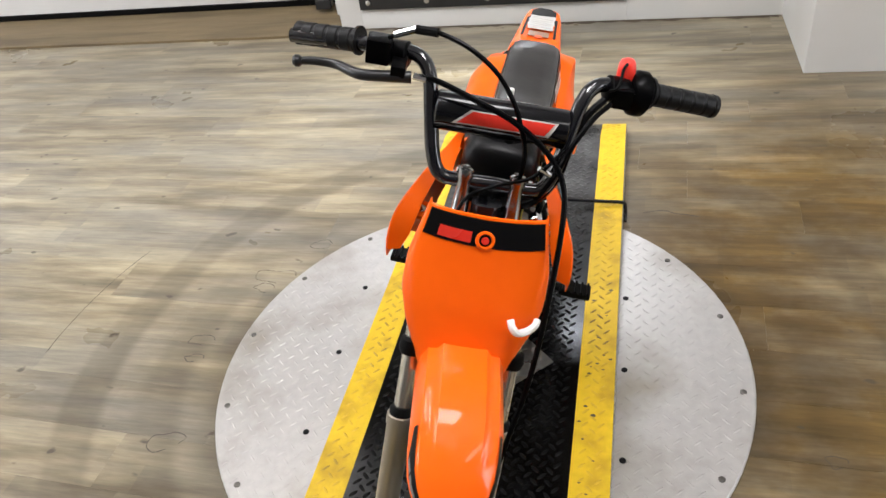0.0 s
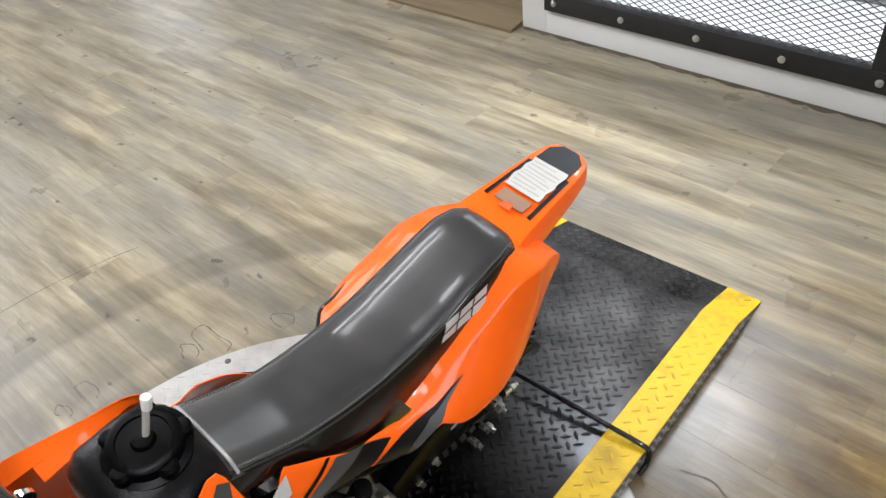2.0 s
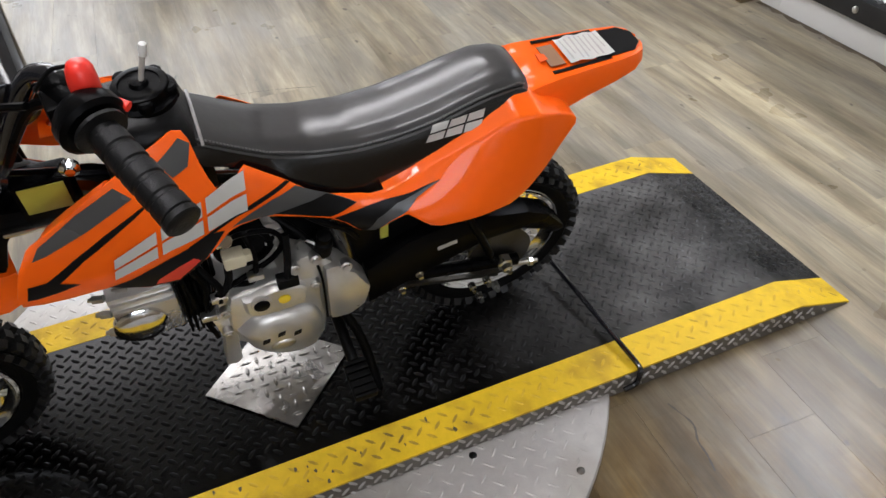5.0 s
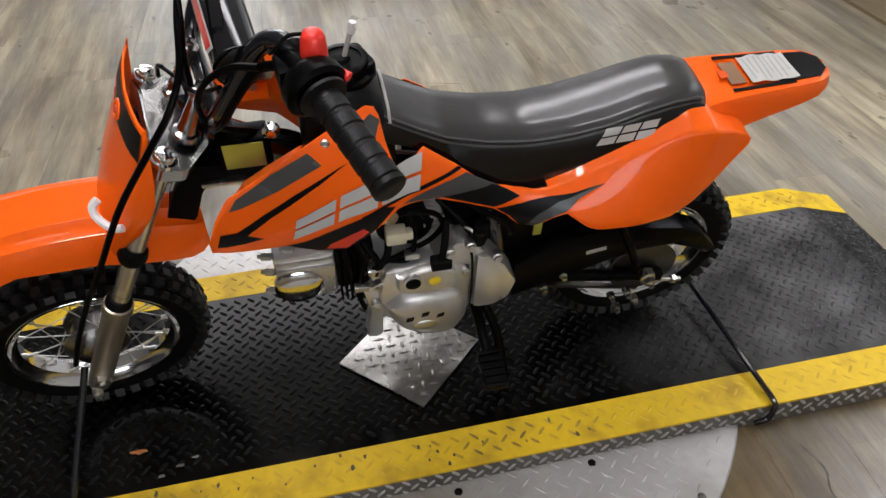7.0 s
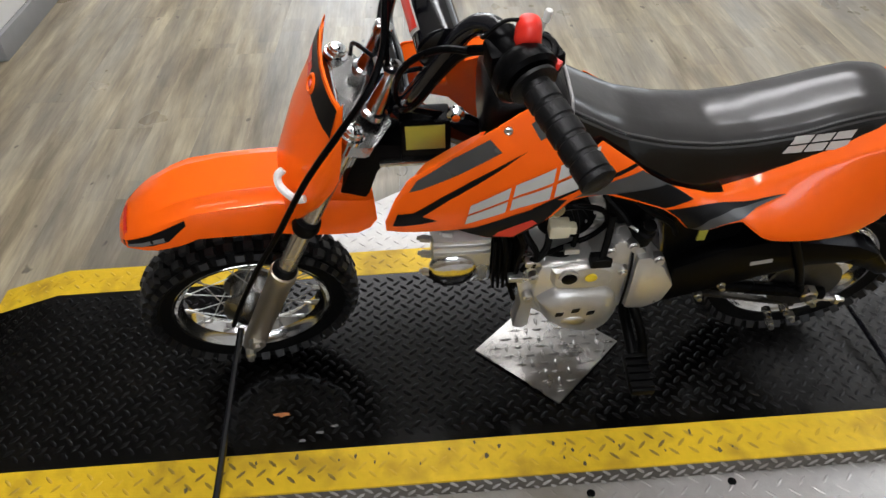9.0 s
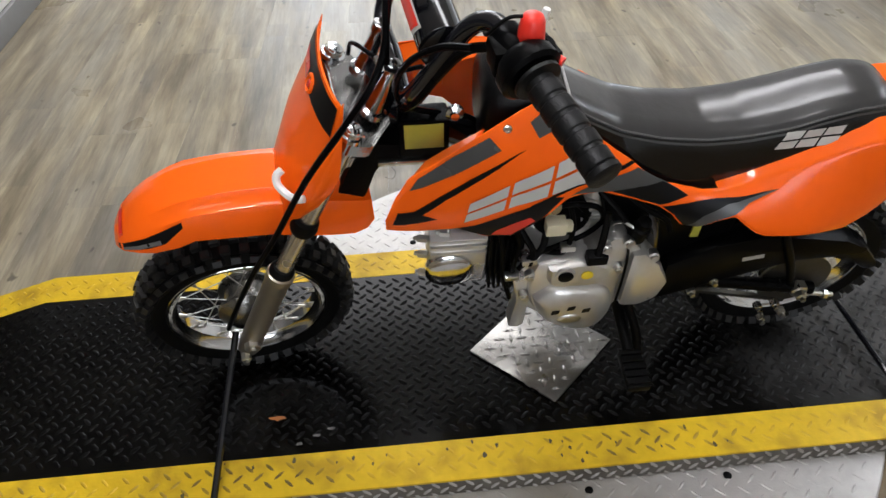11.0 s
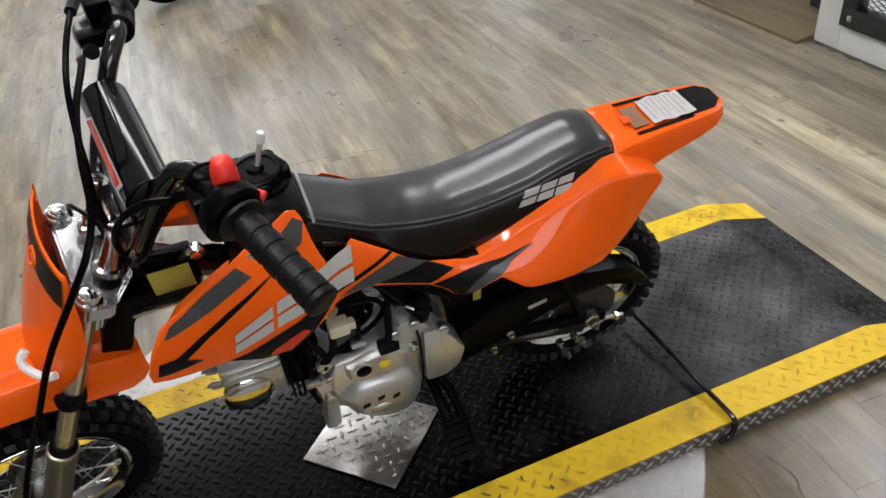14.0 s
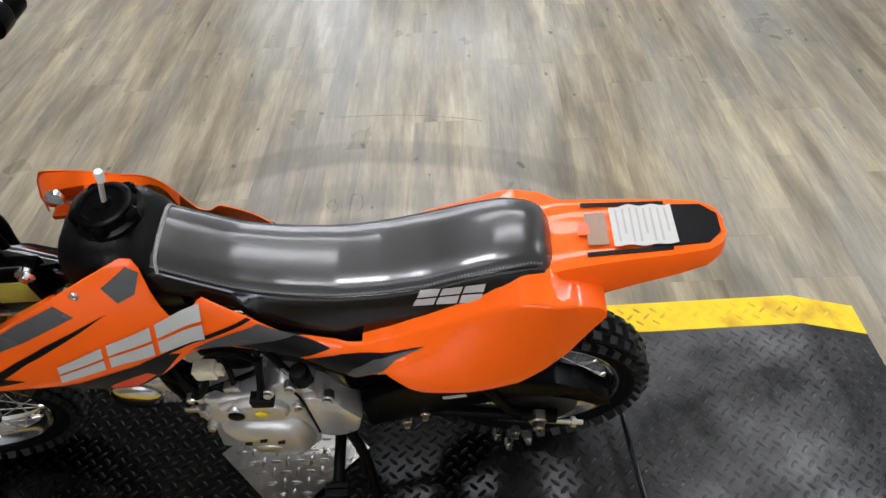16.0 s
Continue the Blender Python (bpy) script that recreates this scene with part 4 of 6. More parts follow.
def decals(sx, host):
    surf = lambda b, c: sx * side_surface(b, c, sx)

    def put(name, polys, material, lift, label=""):
        bm = bmesh.new()
        for poly in polys:
            patch(bm, poly, surf, lift)
        return part(name, bm, material, host, label)

    put("mid_decal", [[(0.440, 0.503), (0.471, 0.515), (0.502, 0.526), (0.536, 0.534), (0.566, 0.512), (0.619, 0.477), (0.590, 0.470), (0.577, 0.468), (0.540, 0.484), (0.500, 0.500)]], DECAL_GREY, 0.0010, "grey and black wedge decal")
    put("mid_decal_edge", [[(0.500, 0.501), (0.542, 0.505), (0.577, 0.504), (0.619, 0.477), (0.590, 0.470), (0.577, 0.468), (0.540, 0.484)]], DECAL_BLACK, 0.0018)
    put("rear_wedge_decal", [[(0.582, 0.463), (0.624, 0.467), (0.659, 0.474), (0.702, 0.480), (0.746, 0.491), (0.706, 0.473), (0.686, 0.457), (0.662, 0.442), (0.640, 0.421), (0.625, 0.417), (0.603, 0.446)]], DECAL_BLACK, 0.0010, "black and grey wedge decal")
    put("rear_wedge_light", [[(0.746, 0.491), (0.706, 0.473), (0.686, 0.457), (0.662, 0.442), (0.640, 0.421), (0.627, 0.419), (0.645, 0.448), (0.676, 0.469)]], DECAL_GREY, 0.0018)
    if sx < 0:
        return
    put("upper_decal", [[(0.212, 0.584), (0.223, 0.598), (0.271, 0.615), (0.319, 0.625), (0.335, 0.604), (0.275, 0.591), (0.228, 0.584)]], DECAL_GREY, 0.0010, "dark grey wedge decal")
    put("swoop_decal", [[(0.187, 0.528), (0.195, 0.551), (0.216, 0.548), (0.253, 0.564), (0.292, 0.577), (0.330, 0.586), (0.370, 0.596), (0.330, 0.580), (0.295, 0.568), (0.261, 0.556), (0.227, 0.538), (0.247, 0.524), (0.222, 0.524)]],
        DECAL_BLACK, 0.0010, "black swoop decal")
    put("pin_stripe", [[(0.380, 0.500), (0.416, 0.510), (0.471, 0.520), (0.530, 0.542), (0.524, 0.546), (0.466, 0.526), (0.414, 0.515), (0.380, 0.506)]], DECAL_BLACK, 0.0010)
    put("tab_decal", [[(0.374, 0.630), (0.406, 0.646), (0.418, 0.635), (0.408, 0.612), (0.387, 0.607)]], DECAL_GREY, 0.0010, "dark grey tab decal")
    put("shadow_decal", [[(0.274, 0.498), (0.300, 0.495), (0.362, 0.501), (0.414, 0.511), (0.430, 0.505), (0.393, 0.469), (0.356, 0.446), (0.317, 0.464)]], DECAL_BLACK, 0.0010, "black decal below the logo shape")
    put("red_decal", [[(0.325, 0.464), (0.332, 0.472), (0.381, 0.484), (0.389, 0.474), (0.355, 0.450)]], DECAL_RED, 0.0016)

    # slanted logo shapes, plain blocks only
    polys = slanted_blocks((0.284, 0.508), (0.466, 0.522), (0.473, 0.578), (0.292, 0.540))
    put("logo_shape", polys, DECAL_LIGHT, 0.0024, "pale grey slanted logo shape")


def scoop(sx, host):
    bm = bmesh.new()
    path = [(0.180, 0.527), (0.186, 0.552), (0.196, 0.576), (0.216, 0.597), (0.249, 0.610), (0.300, 0.625)]
    g = []
    for k, (b, c) in enumerate(path):
        a = side_surface(b, c, sx) - 0.002
        w = (0.020, 0.032, 0.036, 0.034, 0.030, 0.022)[k]
        g.append([bm.verts.new((sx * (a - w * s), b + 0.55 * w * s, c - (0.10 * w * s))) for s in (0, 0.5, 1)] + [bm.verts.new((sx * (a - w), b + 0.55 * w + 0.003, c - 0.10 * w - 0.001)), bm.verts.new((sx * (a - 0.002), b + 0.004, c - 0.002))])
    for a, b in zip(g, g[1:]):
        for i in range(5):
            bm.faces.new((a[i], a[(i + 1) % 5], b[(i + 1) % 5], b[i]))
    part("scoop_lip", bm, ORANGE, host)
    bm = bmesh.new()
    lo, hi = sorted((sx * 0.085, sx * 0.122))
    box(bm, (lo, 0.232, 0.560), (hi, 0.275, 0.568), 0.002)
    tab = part("mount_tab", bm, ORANGE, host)
    bm = bmesh.new()
    turned(bm, (sx * 0.112, 0.252, 0.567), (0, -0.2, 1), [(0, 0.008), (0.004, 0.008), (0.006, 0.004), (0.0061, 0.001)], 10)
    part("tab_bolt", bm, STEEL, host)


for sx in (1, -1):
    host = fairing(sx)
    decals(sx, host)
    scoop(sx, host)

# --- seat
SEAT_TOP = [(0.418, 0.636), (0.44, 0.624), (0.47, 0.606), (0.511, 0.583), (0.57, 0.566), (0.638, 0.558), (0.70, 0.562), (0.76, 0.574), (0.805, 0.588), (0.85, 0.598), (0.885, 0.598), (0.905, 0.588), (0.915, 0.566)]
SEAT_LOW = [(0.421, 0.593), (0.454, 0.580), (0.505, 0.552), (0.557, 0.503), (0.608, 0.469), (0.660, 0.455), (0.731, 0.458), (0.800, 0.485), (0.859, 0.515), (0.896, 0.540), (0.919, 0.551)]
SEAT_HALF = [(0.418, 0.050), (0.5, 0.053), (0.6, 0.057), (0.75, 0.060), (0.86, 0.056), (0.905, 0.048), (0.915, 0.042)]


def seat_ring(b, inner=0.0):
    t, l, h = lerp(SEAT_TOP, b), lerp(SEAT_LOW, b), lerp(SEAT_HALF, b)
    low_a = h + lerp([(0.418, 0.020), (0.7, 0.020), (0.85, 0.028), (0.915, 0.035)], b) * min(1, (t - l) / 0.05)
    left = [(0, t + 0.0056), (h * 0.5, t + 0.0052), (h * 0.86, t + 0.0032), (h, t - 0.002), (h + 0.007, t - 0.012), (h + 0.010, t - 0.3 * (t - l)), (low_a * 0.985, l + 0.25 * (t - l)), (low_a, l)]
    return left


def seat():
    n = 44
    bs = [0.418 + (0.915 - 0.418) * i / n for i in range(n + 1)]
    bm = bmesh.new()
    rings = []
    for b in bs:
        L = seat_ring(b)
        full = [(-a + 0.009, c) for a, c in L[:0:-1]] + L
        rings.append([(a, b, c) for a, c in full] )
    R = [[bm.verts.new(p) for p in r] for r in rings]
    m = len(R[0])
    for a, b in zip(R, R[1:]):
        for k in range(m - 1):
            bm.faces.new((a[k], a[k + 1], b[k + 1], b[k]))
        bm.faces.new((a[m - 1], a[0], b[0], b[m - 1]))
    bm.faces.new(R[0][::-1])
    bm.faces.new(R[-1])
    ob = part("seat", bm, VINYL, bike, "long dark grey vinyl bench seat", 45)
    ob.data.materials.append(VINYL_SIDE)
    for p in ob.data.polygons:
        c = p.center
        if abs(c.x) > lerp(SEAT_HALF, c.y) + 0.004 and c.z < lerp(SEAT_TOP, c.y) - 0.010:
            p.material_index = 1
    for sx in (1, -1):
        bm = bmesh.new()
        tube(bm, [(sx * (lerp(SEAT_HALF, b) + 0.0045) + (0.009 if sx < 0 else 0), b, lerp(SEAT_TOP, b) - 0.0075) for b in bs[:-2:3]], 0.0016, 6, 3)
        part("seam_piping", bm, VINYL_SIDE, ob)
        v, f = [], []
        for k in range(112):
            b0, b1 = 0.424 + 0.00425 * k, 0.424 + 0.00425 * k + 0.0030
            s = len(v)
            for b in (b0, b1):
                a, c = lerp(SEAT_HALF, b) + 0.0022, lerp(SEAT_TOP, b) - 0.0040
                for da, dc in ((-0.0007, 0.0012), (0.0012, 0.0002), (0.0010, -0.0014), (-0.0008, -0.0006)):
                    v.append((sx * (a + da) + (0.009 if sx < 0 else 0), b, c + dc))
            f += [(s, s + 1, s + 5, s + 4), (s + 1, s + 2, s + 6, s + 5), (s + 2, s + 3, s + 7, s + 6), (s + 3, s, s + 4, s + 7), (s, s + 3, s + 2, s + 1), (s + 4, s + 5, s + 6, s + 7)]
        tagged(soup("seam_stitching", v, f, STITCH, ob), kind="stuff")
    bm = bmesh.new()
    tube(bm, [(a, 0.433, c + 0.0025) for a, c in ([(-p[0] + 0.009, p[1]) for p in seat_ring(0.433)[4:0:-1]] + seat_ring(0.433)[:5])], 0.0022, 6, 2)
    part("front_seam", bm, SEAM_GREY, ob, "pale stitched front seam")
    # logo shapes on the side
    def surf(b, c, sx):
        L = seat_ring(b)
        for (a0, c0), (a1, c1) in zip(L[3:], L[4:]):
            if c1 <= c <= c0:
                return sx * (a1 + (a0 - a1) * (c - c1) / max(1e-6, c0 - c1))
        return sx * (L[-1][0] if c < L[-1][1] else L[3][0])
    for sx in (1,):
        bm = bmesh.new()
        for poly in slanted_blocks((0.735, 0.537), (0.820, 0.544), (0.829, 0.573), (0.747, 0.564)):
            patch(bm, poly, lambda b, c: surf(b, c, sx), 0.0018)
        part("logo_shape", bm, DECAL_LIGHT, ob, "pale slanted logo shape")


seat()


# --- tail fender
def tail():
    bm = bmesh.new()
    rings = []
    for b, h, top, drop in ((0.86, 0.060, 0.560, 0.050), (0.90, 0.060, 0.572, 0.075), (0.93, 0.057, 0.577, 0.080), (0.97, 0.053, 0.579, 0.062), (1.02, 0.049, 0.580, 0.048),
                            (1.07, 0.045, 0.580, 0.036), (1.105, 0.040, 0.580, 0.026), (1.122, 0.030, 0.579, 0.018), (1.130, 0.016, 0.577, 0.012)):
        rings.append([(-h - 0.004, b, top - drop), (-h - 0.003, b, top - 0.012), (-h + 0.002, b, top), (-h + 0.010, b, top + 0.002), (-h * 0.4, b, top - 0.001), (h * 0.4, b, top - 0.001),
                      (h - 0.010, b, top + 0.002), (h - 0.002, b, top), (h + 0.003, b, top - 0.012), (h + 0.004, b, top - drop), (h - 0.001, b, top - drop), (h - 0.002, b, top - 0.008),
                      (-h + 0.002, b, top - 0.008), (-h + 0.001, b, top - drop)])
    rings_loft(bm, rings)
    ob = part("tail_fender", bm, ORANGE, bike, "orange plastic tail fender", 40)
    surf_z = 0.5822
    def flat(name, pts, z, material, label=""):
        bm = bmesh.new()
        vs = [bm.verts.new((a, b, z)) for a, b in pts]
        f = bm.faces.new(vs)
        out = bmesh.ops.extrude_face_region(bm, geom=[f])
        for g in out["geom"]:
            if isinstance(g, bmesh.types.BMVert):
                g.co.z += 0.0012
        return part(name, bm, material, ob, label)
    flat("tail_insert", [(-0.034, 1.035), (0.034, 1.035), (0.030, 1.105), (0.014, 1.122), (-0.014, 1.122), (-0.030, 1.105)], surf_z, DECAL_BLACK, "black tail insert")
    for sx in (1, -1):
        flat("tail_stripe", [(sx * 0.036, 0.955), (sx * 0.042, 0.955), (sx * 0.038, 1.06), (sx * 0.032, 1.06)], surf_z, DECAL_BLACK, "black stripe")
    lift = lambda a, b: surf_z + 0.0042 + 0.0011 * math.sin(95 * b + 30 * a) + 0.0007 * math.sin(210 * b - 60 * a)
    bm = bmesh.new()
    g = [[bm.verts.new((-0.031 + 0.062 * i / 8 + 0.0012 * math.sin(j), 0.989 + 0.078 * j / 16, lift(-0.031 + 0.062 * i / 8, 0.989 + 0.078 * j / 16))) for i in range(9)] for j in range(17)]
    for r0, r1 in zip(g, g[1:]):
        for i in range(8):
            bm.faces.new((r0[i], r0[i + 1], r1[i + 1], r1[i]))
    lab = part("warning_label", bm, LABEL, ob, "white wrinkled paper label with unreadable print")
    for k in range(8):
        bm = bmesh.new()
        b0 = 0.9955 + 0.0088 * k
        e = 0.026 - 0.012 * (k % 3 == 1)
        g = [[bm.verts.new((-0.026 + (e + 0.026) * i / 6, b, lift(-0.026 + (e + 0.026) * i / 6, b) + 0.0005)) for i in range(7)] for b in (b0, b0 + 0.0030)]
        for i in range(6):
            bm.faces.new((g[0][i], g[0][i + 1], g[1][i + 1], g[1][i]))
        part("print_line", bm, LABEL_INK, lab)
    flat("grey_patch", [(-0.025, 0.958), (0.025, 0.958), (0.025, 0.984), (-0.025, 0.984)], surf_z - 0.0004, mat("grey_brown_decal", (0.27, 0.15, 0.09), 0.3), "brownish grey decal")
    flat("red_patch", [(-0.010, 0.948), (0.010, 0.947), (0.008, 0.962), (-0.007, 0.961)], surf_z, mat("red_orange_decal", (0.85, 0.10, 0.012), 0.3), "red decal mark")


tail()

# --- tank with cap
def tank():
    bm = bmesh.new()
    rings = []
    for b, h, lo, hi in ((0.314, 0.044, 0.560, 0.640), (0.317, 0.054, 0.550, 0.652), (0.323, 0.061, 0.545, 0.662), (0.335, 0.066, 0.54, 0.670), (0.38, 0.068, 0.53, 0.674), (0.405, 0.066, 0.53, 0.668),
                         (0.425, 0.062, 0.52, 0.648), (0.44, 0.055, 0.52, 0.60)):
        ring = []
        for k in range(20):
            t = 2 * math.pi * k / 20
            ca, sa = math.cos(t), math.sin(t)
            ring.append((h * math.copysign(abs(ca) ** 0.6, ca), b, (lo + hi) / 2 + (hi - lo) / 2 * math.copysign(abs(sa) ** 0.6, sa)))
        rings.append(ring)
    rings_loft(bm, rings)
    ob = part("fuel_tank", bm, TANK_PL, bike, "black plastic fuel tank", 50)
    bm = bmesh.new()
    turned(bm, (0, 0.382, 0.664), (0, -0.05, 1), [(0, 0.042), (0.008, 0.043), (0.010, 0.036), (0.022, 0.035), (0.0235, 0.033), (0.024, 0.026), (0.022, 0.025), (0.0225, 0.012), (0.027, 0.010), (0.028, 0.002)], 36)
    cap = part("fuel_cap", bm, BLACK_PL, ob, "black ribbed fuel cap")
    for k in range(5):
        a = 2 * math.pi * k / 5
        bm = bmesh.new()
        turned(bm, (0.034 * math.cos(a), 0.382 + 0.034 * math.sin(a), 0.668), (0, -0.05, 1), [(0, 0.010), (0.014, 0.010), (0.017, 0.007), (0.0172, 0.001)], 12)
        part("cap_lobe", bm, BLACK_PL, cap)
    bm = bmesh.new()
    tube(bm, [(0, 0.384, 0.688), (-0.001, 0.392, 0.715), (-0.002, 0.396, 0.728)], 0.0035, 8, 3)
    part("vent_hose", bm, mat("clear_hose", (0.45, 0.42, 0.38), 0.25), cap, "clear vent hose")
    bm = bmesh.new()
    turned(bm, (-0.002, 0.396, 0.724), (0, 0.2, 1), [(0, 0.005), (0.012, 0.0055), (0.016, 0.0048), (0.017, 0.001)], 10)
    part("vent_tip", bm, WHITE_PL, cap, "white vent tip")


tank()


# --- front number plate and fender
def front_plate():
    bm = bmesh.new()
    PB = [(0.446, 0.012), (0.50, 0.040), (0.57, 0.072), (0.62, 0.094), (0.66, 0.109), (0.690, 0.121)]
    PHW = [(0.446, 0.062), (0.475, 0.076), (0.52, 0.098), (0.56, 0.109), (0.60, 0.107), (0.65, 0.095), (0.690, 0.086)]
    FACE = [(-1.0, 0.030), (-1.005, 0.018), (-0.985, 0.007), (-0.93, -0.001), (-0.80, -0.009), (-0.55, -0.017), (-0.28, -0.022), (0.0, -0.024)]
    FACE = FACE + [(-u, o) for u, o in FACE[-2::-1]]
    nv = 20
    rows = []

    def bulge(c):
        return lerp([(0.446, 1.0), (0.57, 1.0), (0.69, 0.5)], c)

    def depth(c):
        return lerp([(0.446, 0.35), (0.52, 0.75), (0.58, 0.95), (0.69, 0.18)], c)

    for layer in (0, 1):
        g = []
        for j in range(nv + 1):
            c = 0.446 + (0.690 - 0.446) * j / nv
            deep = depth(c)
            g.append([bm.verts.new((u * (lerp(PHW, c) - 0.0025 * layer), lerp(PB, c) + (o * deep if o > 0 else o * bulge(c)) + 0.003 * layer * (1 if o < 0.005 else 0), c + (0.25 * o if o > 0 else 0))) for u, o in FACE])
        rows.append(g)
    nu = len(FACE) - 1
    for g in rows:
        for j in range(nv):
            for i in range(nu):
                bm.faces.new((g[j][i], g[j][i + 1], g[j + 1][i + 1], g[j + 1][i]))
    o, n = rows
    for j in range(nv):
        for i in (0, nu):
            bm.faces.new((o[j][i], o[j + 1][i], n[j + 1][i], n[j][i]))
    for i in range(nu):
        for j in (0, nv):
            bm.faces.new((o[j][i], o[j][i + 1], n[j][i + 1], n[j][i]))
    ob = part("front_plate", steered(bm), ORANGE, bike, "orange plastic front number plate", 50)

    def strip_on(name, u0, u1, c0, c1, lift, material, label=""):
        bm = bmesh.new()
        g = []
        for j in range(5):
            c = c0 + (c1 - c0) * j / 4
            g.append([bm.verts.new((u * lerp(PHW, c), lerp(PB, c) - lerp([(0, 0.024), (0.28, 0.022), (0.55, 0.017), (0.80, 0.009), (0.93, 0.001)], abs(u)) * bulge(c) - lift, c + lift * 0.4)) for u in [u0 + (u1 - u0) * i / 20 for i in range(21)]])
        for j in range(4):
            for i in range(20):
                bm.faces.new((g[j][i], g[j][i + 1], g[j + 1][i + 1], g[j + 1][i]))
        return part(name, steered(bm), material, ob, label)
    strip_on("top_strip", -0.955, 0.955, 0.650, 0.687, 0.0012, DECAL_BLACK, "black strip along the top edge")
    strip_on("red_tag", -0.74, -0.22, 0.654, 0.669, 0.0020, DECAL_RED, "red printed tag")
    bm = bmesh.new()
    p = (0, lerp(PB, 0.660) - 0.0245 * bulge(0.660), 0.660)
    turned(bm, p, (0, -0.88, 0.45), [(-0.003, 0.015), (0.003, 0.014), (0.004, 0.011), (0.001, 0.009), (-0.002, 0.008), (-0.0021, 0.001)], 24)
    part("plate_boss", steered(bm), ORANGE, ob)
    bm = bmesh.new()
    turned(bm, (0, p[1] - 0.001, p[2]), (0, -0.88, 0.45), [(0, 0.006), (0.003, 0.005), (0.0031, 0.001)], 12)
    part("plate_screw", steered(bm), DECAL_RED, ob)

    # fender
    bm = bmesh.new()
    secs = [(-0.214, 0.440, 0.020, 0.008), (-0.200, 0.456, 0.040, 0.014), (-0.176, 0.475, 0.052, 0.030), (-0.155, 0.488, 0.058, 0.042), (-0.12, 0.503, 0.062, 0.050), (-0.094, 0.510, 0.063, 0.047),
            (-0.04, 0.512, 0.063, 0.058), (0.01, 0.508, 0.063, 0.062), (0.06, 0.500, 0.064, 0.072), (0.10, 0.494, 0.065, 0.076)]
    rings = []
    secs = [(b - 0.014, c, h, d) for b, c, h, d in secs] + [(0.118, 0.487, 0.067, 0.072), (0.138, 0.480, 0.066, 0.058), (0.150, 0.472, 0.060, 0.040)]
    for b, c, h, d in secs:
        k = min(1, d / 0.06)
        outer = [(-h - 0.004, c - d), (-h, c - 0.028 * k), (-h * 0.86, c - 0.009 * k), (-h * 0.64, c - 0.005 * k), (-h * 0.52, c + 0.005 * k), (0, c + 0.006 * k), (h * 0.52, c + 0.005 * k), (h * 0.64, c - 0.005 * k),
                 (h * 0.86, c - 0.009 * k), (h, c - 0.028 * k), (h + 0.004, c - d)]
        inner = [(a * 0.95, cc - 0.003 if abs(a) < h * 0.9 else cc) for a, cc in reversed(outer)]
        rings.append([(a, b, cc) for a, cc in outer + inner])
    rings_loft(bm, rings)
    fd = part("front_fender", steered(bm), ORANGE, bike, "orange plastic front fender", 40)
    for sx in (1, -1):
        bm = bmesh.new()
        def on(b, v):
            h, c, d = lerp([(s[0], s[2]) for s in secs], b), lerp([(s[0], s[1]) for s in secs], b), lerp([(s[0], s[3]) for s in secs], b)
            k = min(1, d / 0.06)
            if v < 0:
                return (sx * (h * (1 + 0.14 * v) + 0.0016), b, c - (0.028 + 0.019 * v) * k + 0.0008)
            return (sx * (h + 0.0016 + 0.004 * v), b, c - 0.028 * k - (d - 0.028 * k) * v)
        tri = [(-0.220, -0.5, 0.6), (-0.210, -0.5, 0.6), (-0.194, -0.5, 0.55), (-0.174, -0.5, 0.5), (-0.149, -0.62, 0.42), (-0.118, -0.8, -0.3)]
        vs = [[bm.verts.new(on(b, v0)), bm.verts.new(on(b, 0.0 if v1 > 0 else v1 - 0.1)), bm.verts.new(on(b, v1))] for b, v0, v1 in tri]
        for a, b in zip(vs, vs[1:]):
            bm.faces.new((a[0], b[0], b[1], a[1]))
            bm.faces.new((a[1], b[1], b[2], a[2]))
        part("fender_decal", steered(bm), DECAL_BLACK, fd, "black and grey side decal")
        bm = bmesh.new()
        vs = [[bm.verts.new(on(b, v0)), bm.verts.new(on(b, v1))] for b, v0, v1 in [(-0.212, 0.05, 0.5), (-0.189, 0.03, 0.45), (-0.154, 0.02, 0.36)]]
        for q in vs:
            for w in q:
                w.co.x += sx * 0.001
        for a, b in zip(vs, vs[1:]):
            bm.faces.new((a[0], b[0], b[1], a[1]))
        part("fender_decal_light", steered(bm), mat("decal_silver", (0.14, 0.14, 0.145), 0.35), fd)
    bm = bmesh.new()
    tip = [[bm.verts.new((a, b, c + 0.0018)) for a, c in ((-0.034, lo - 0.006), (-0.020, lo + 0.002), (0.0, lo + 0.004), (0.020, lo + 0.002), (0.034, lo - 0.006))] for b, lo in ((-0.217, 0.4515), (-0.210, 0.4585))]
    for i in range(4):
        bm.faces.new((tip[0][i], tip[0][i + 1], tip[1][i + 1], tip[1][i]))
    part("red_tip_stripe", steered(bm), DECAL_RED, fd, "red stripe near the tip")
    # white cable clip on the plate's edge
    bm = bmesh.new()
    tube(bm, [(0.056, 0.034, 0.568), (0.060, 0.025, 0.562), (0.069, 0.025, 0.552), (0.084, 0.036, 0.546), (0.096, 0.046, 0.550), (0.100, 0.056, 0.553)], 0.0058, 8, 4)
    part("cable_clip", steered(bm), WHITE_PL, ob, "white plastic cable clip")


front_plate()


# --- fork
FT, FM, FB = (0.131, 0.636), (-0.009, 0.350), (-0.102, 0.142)
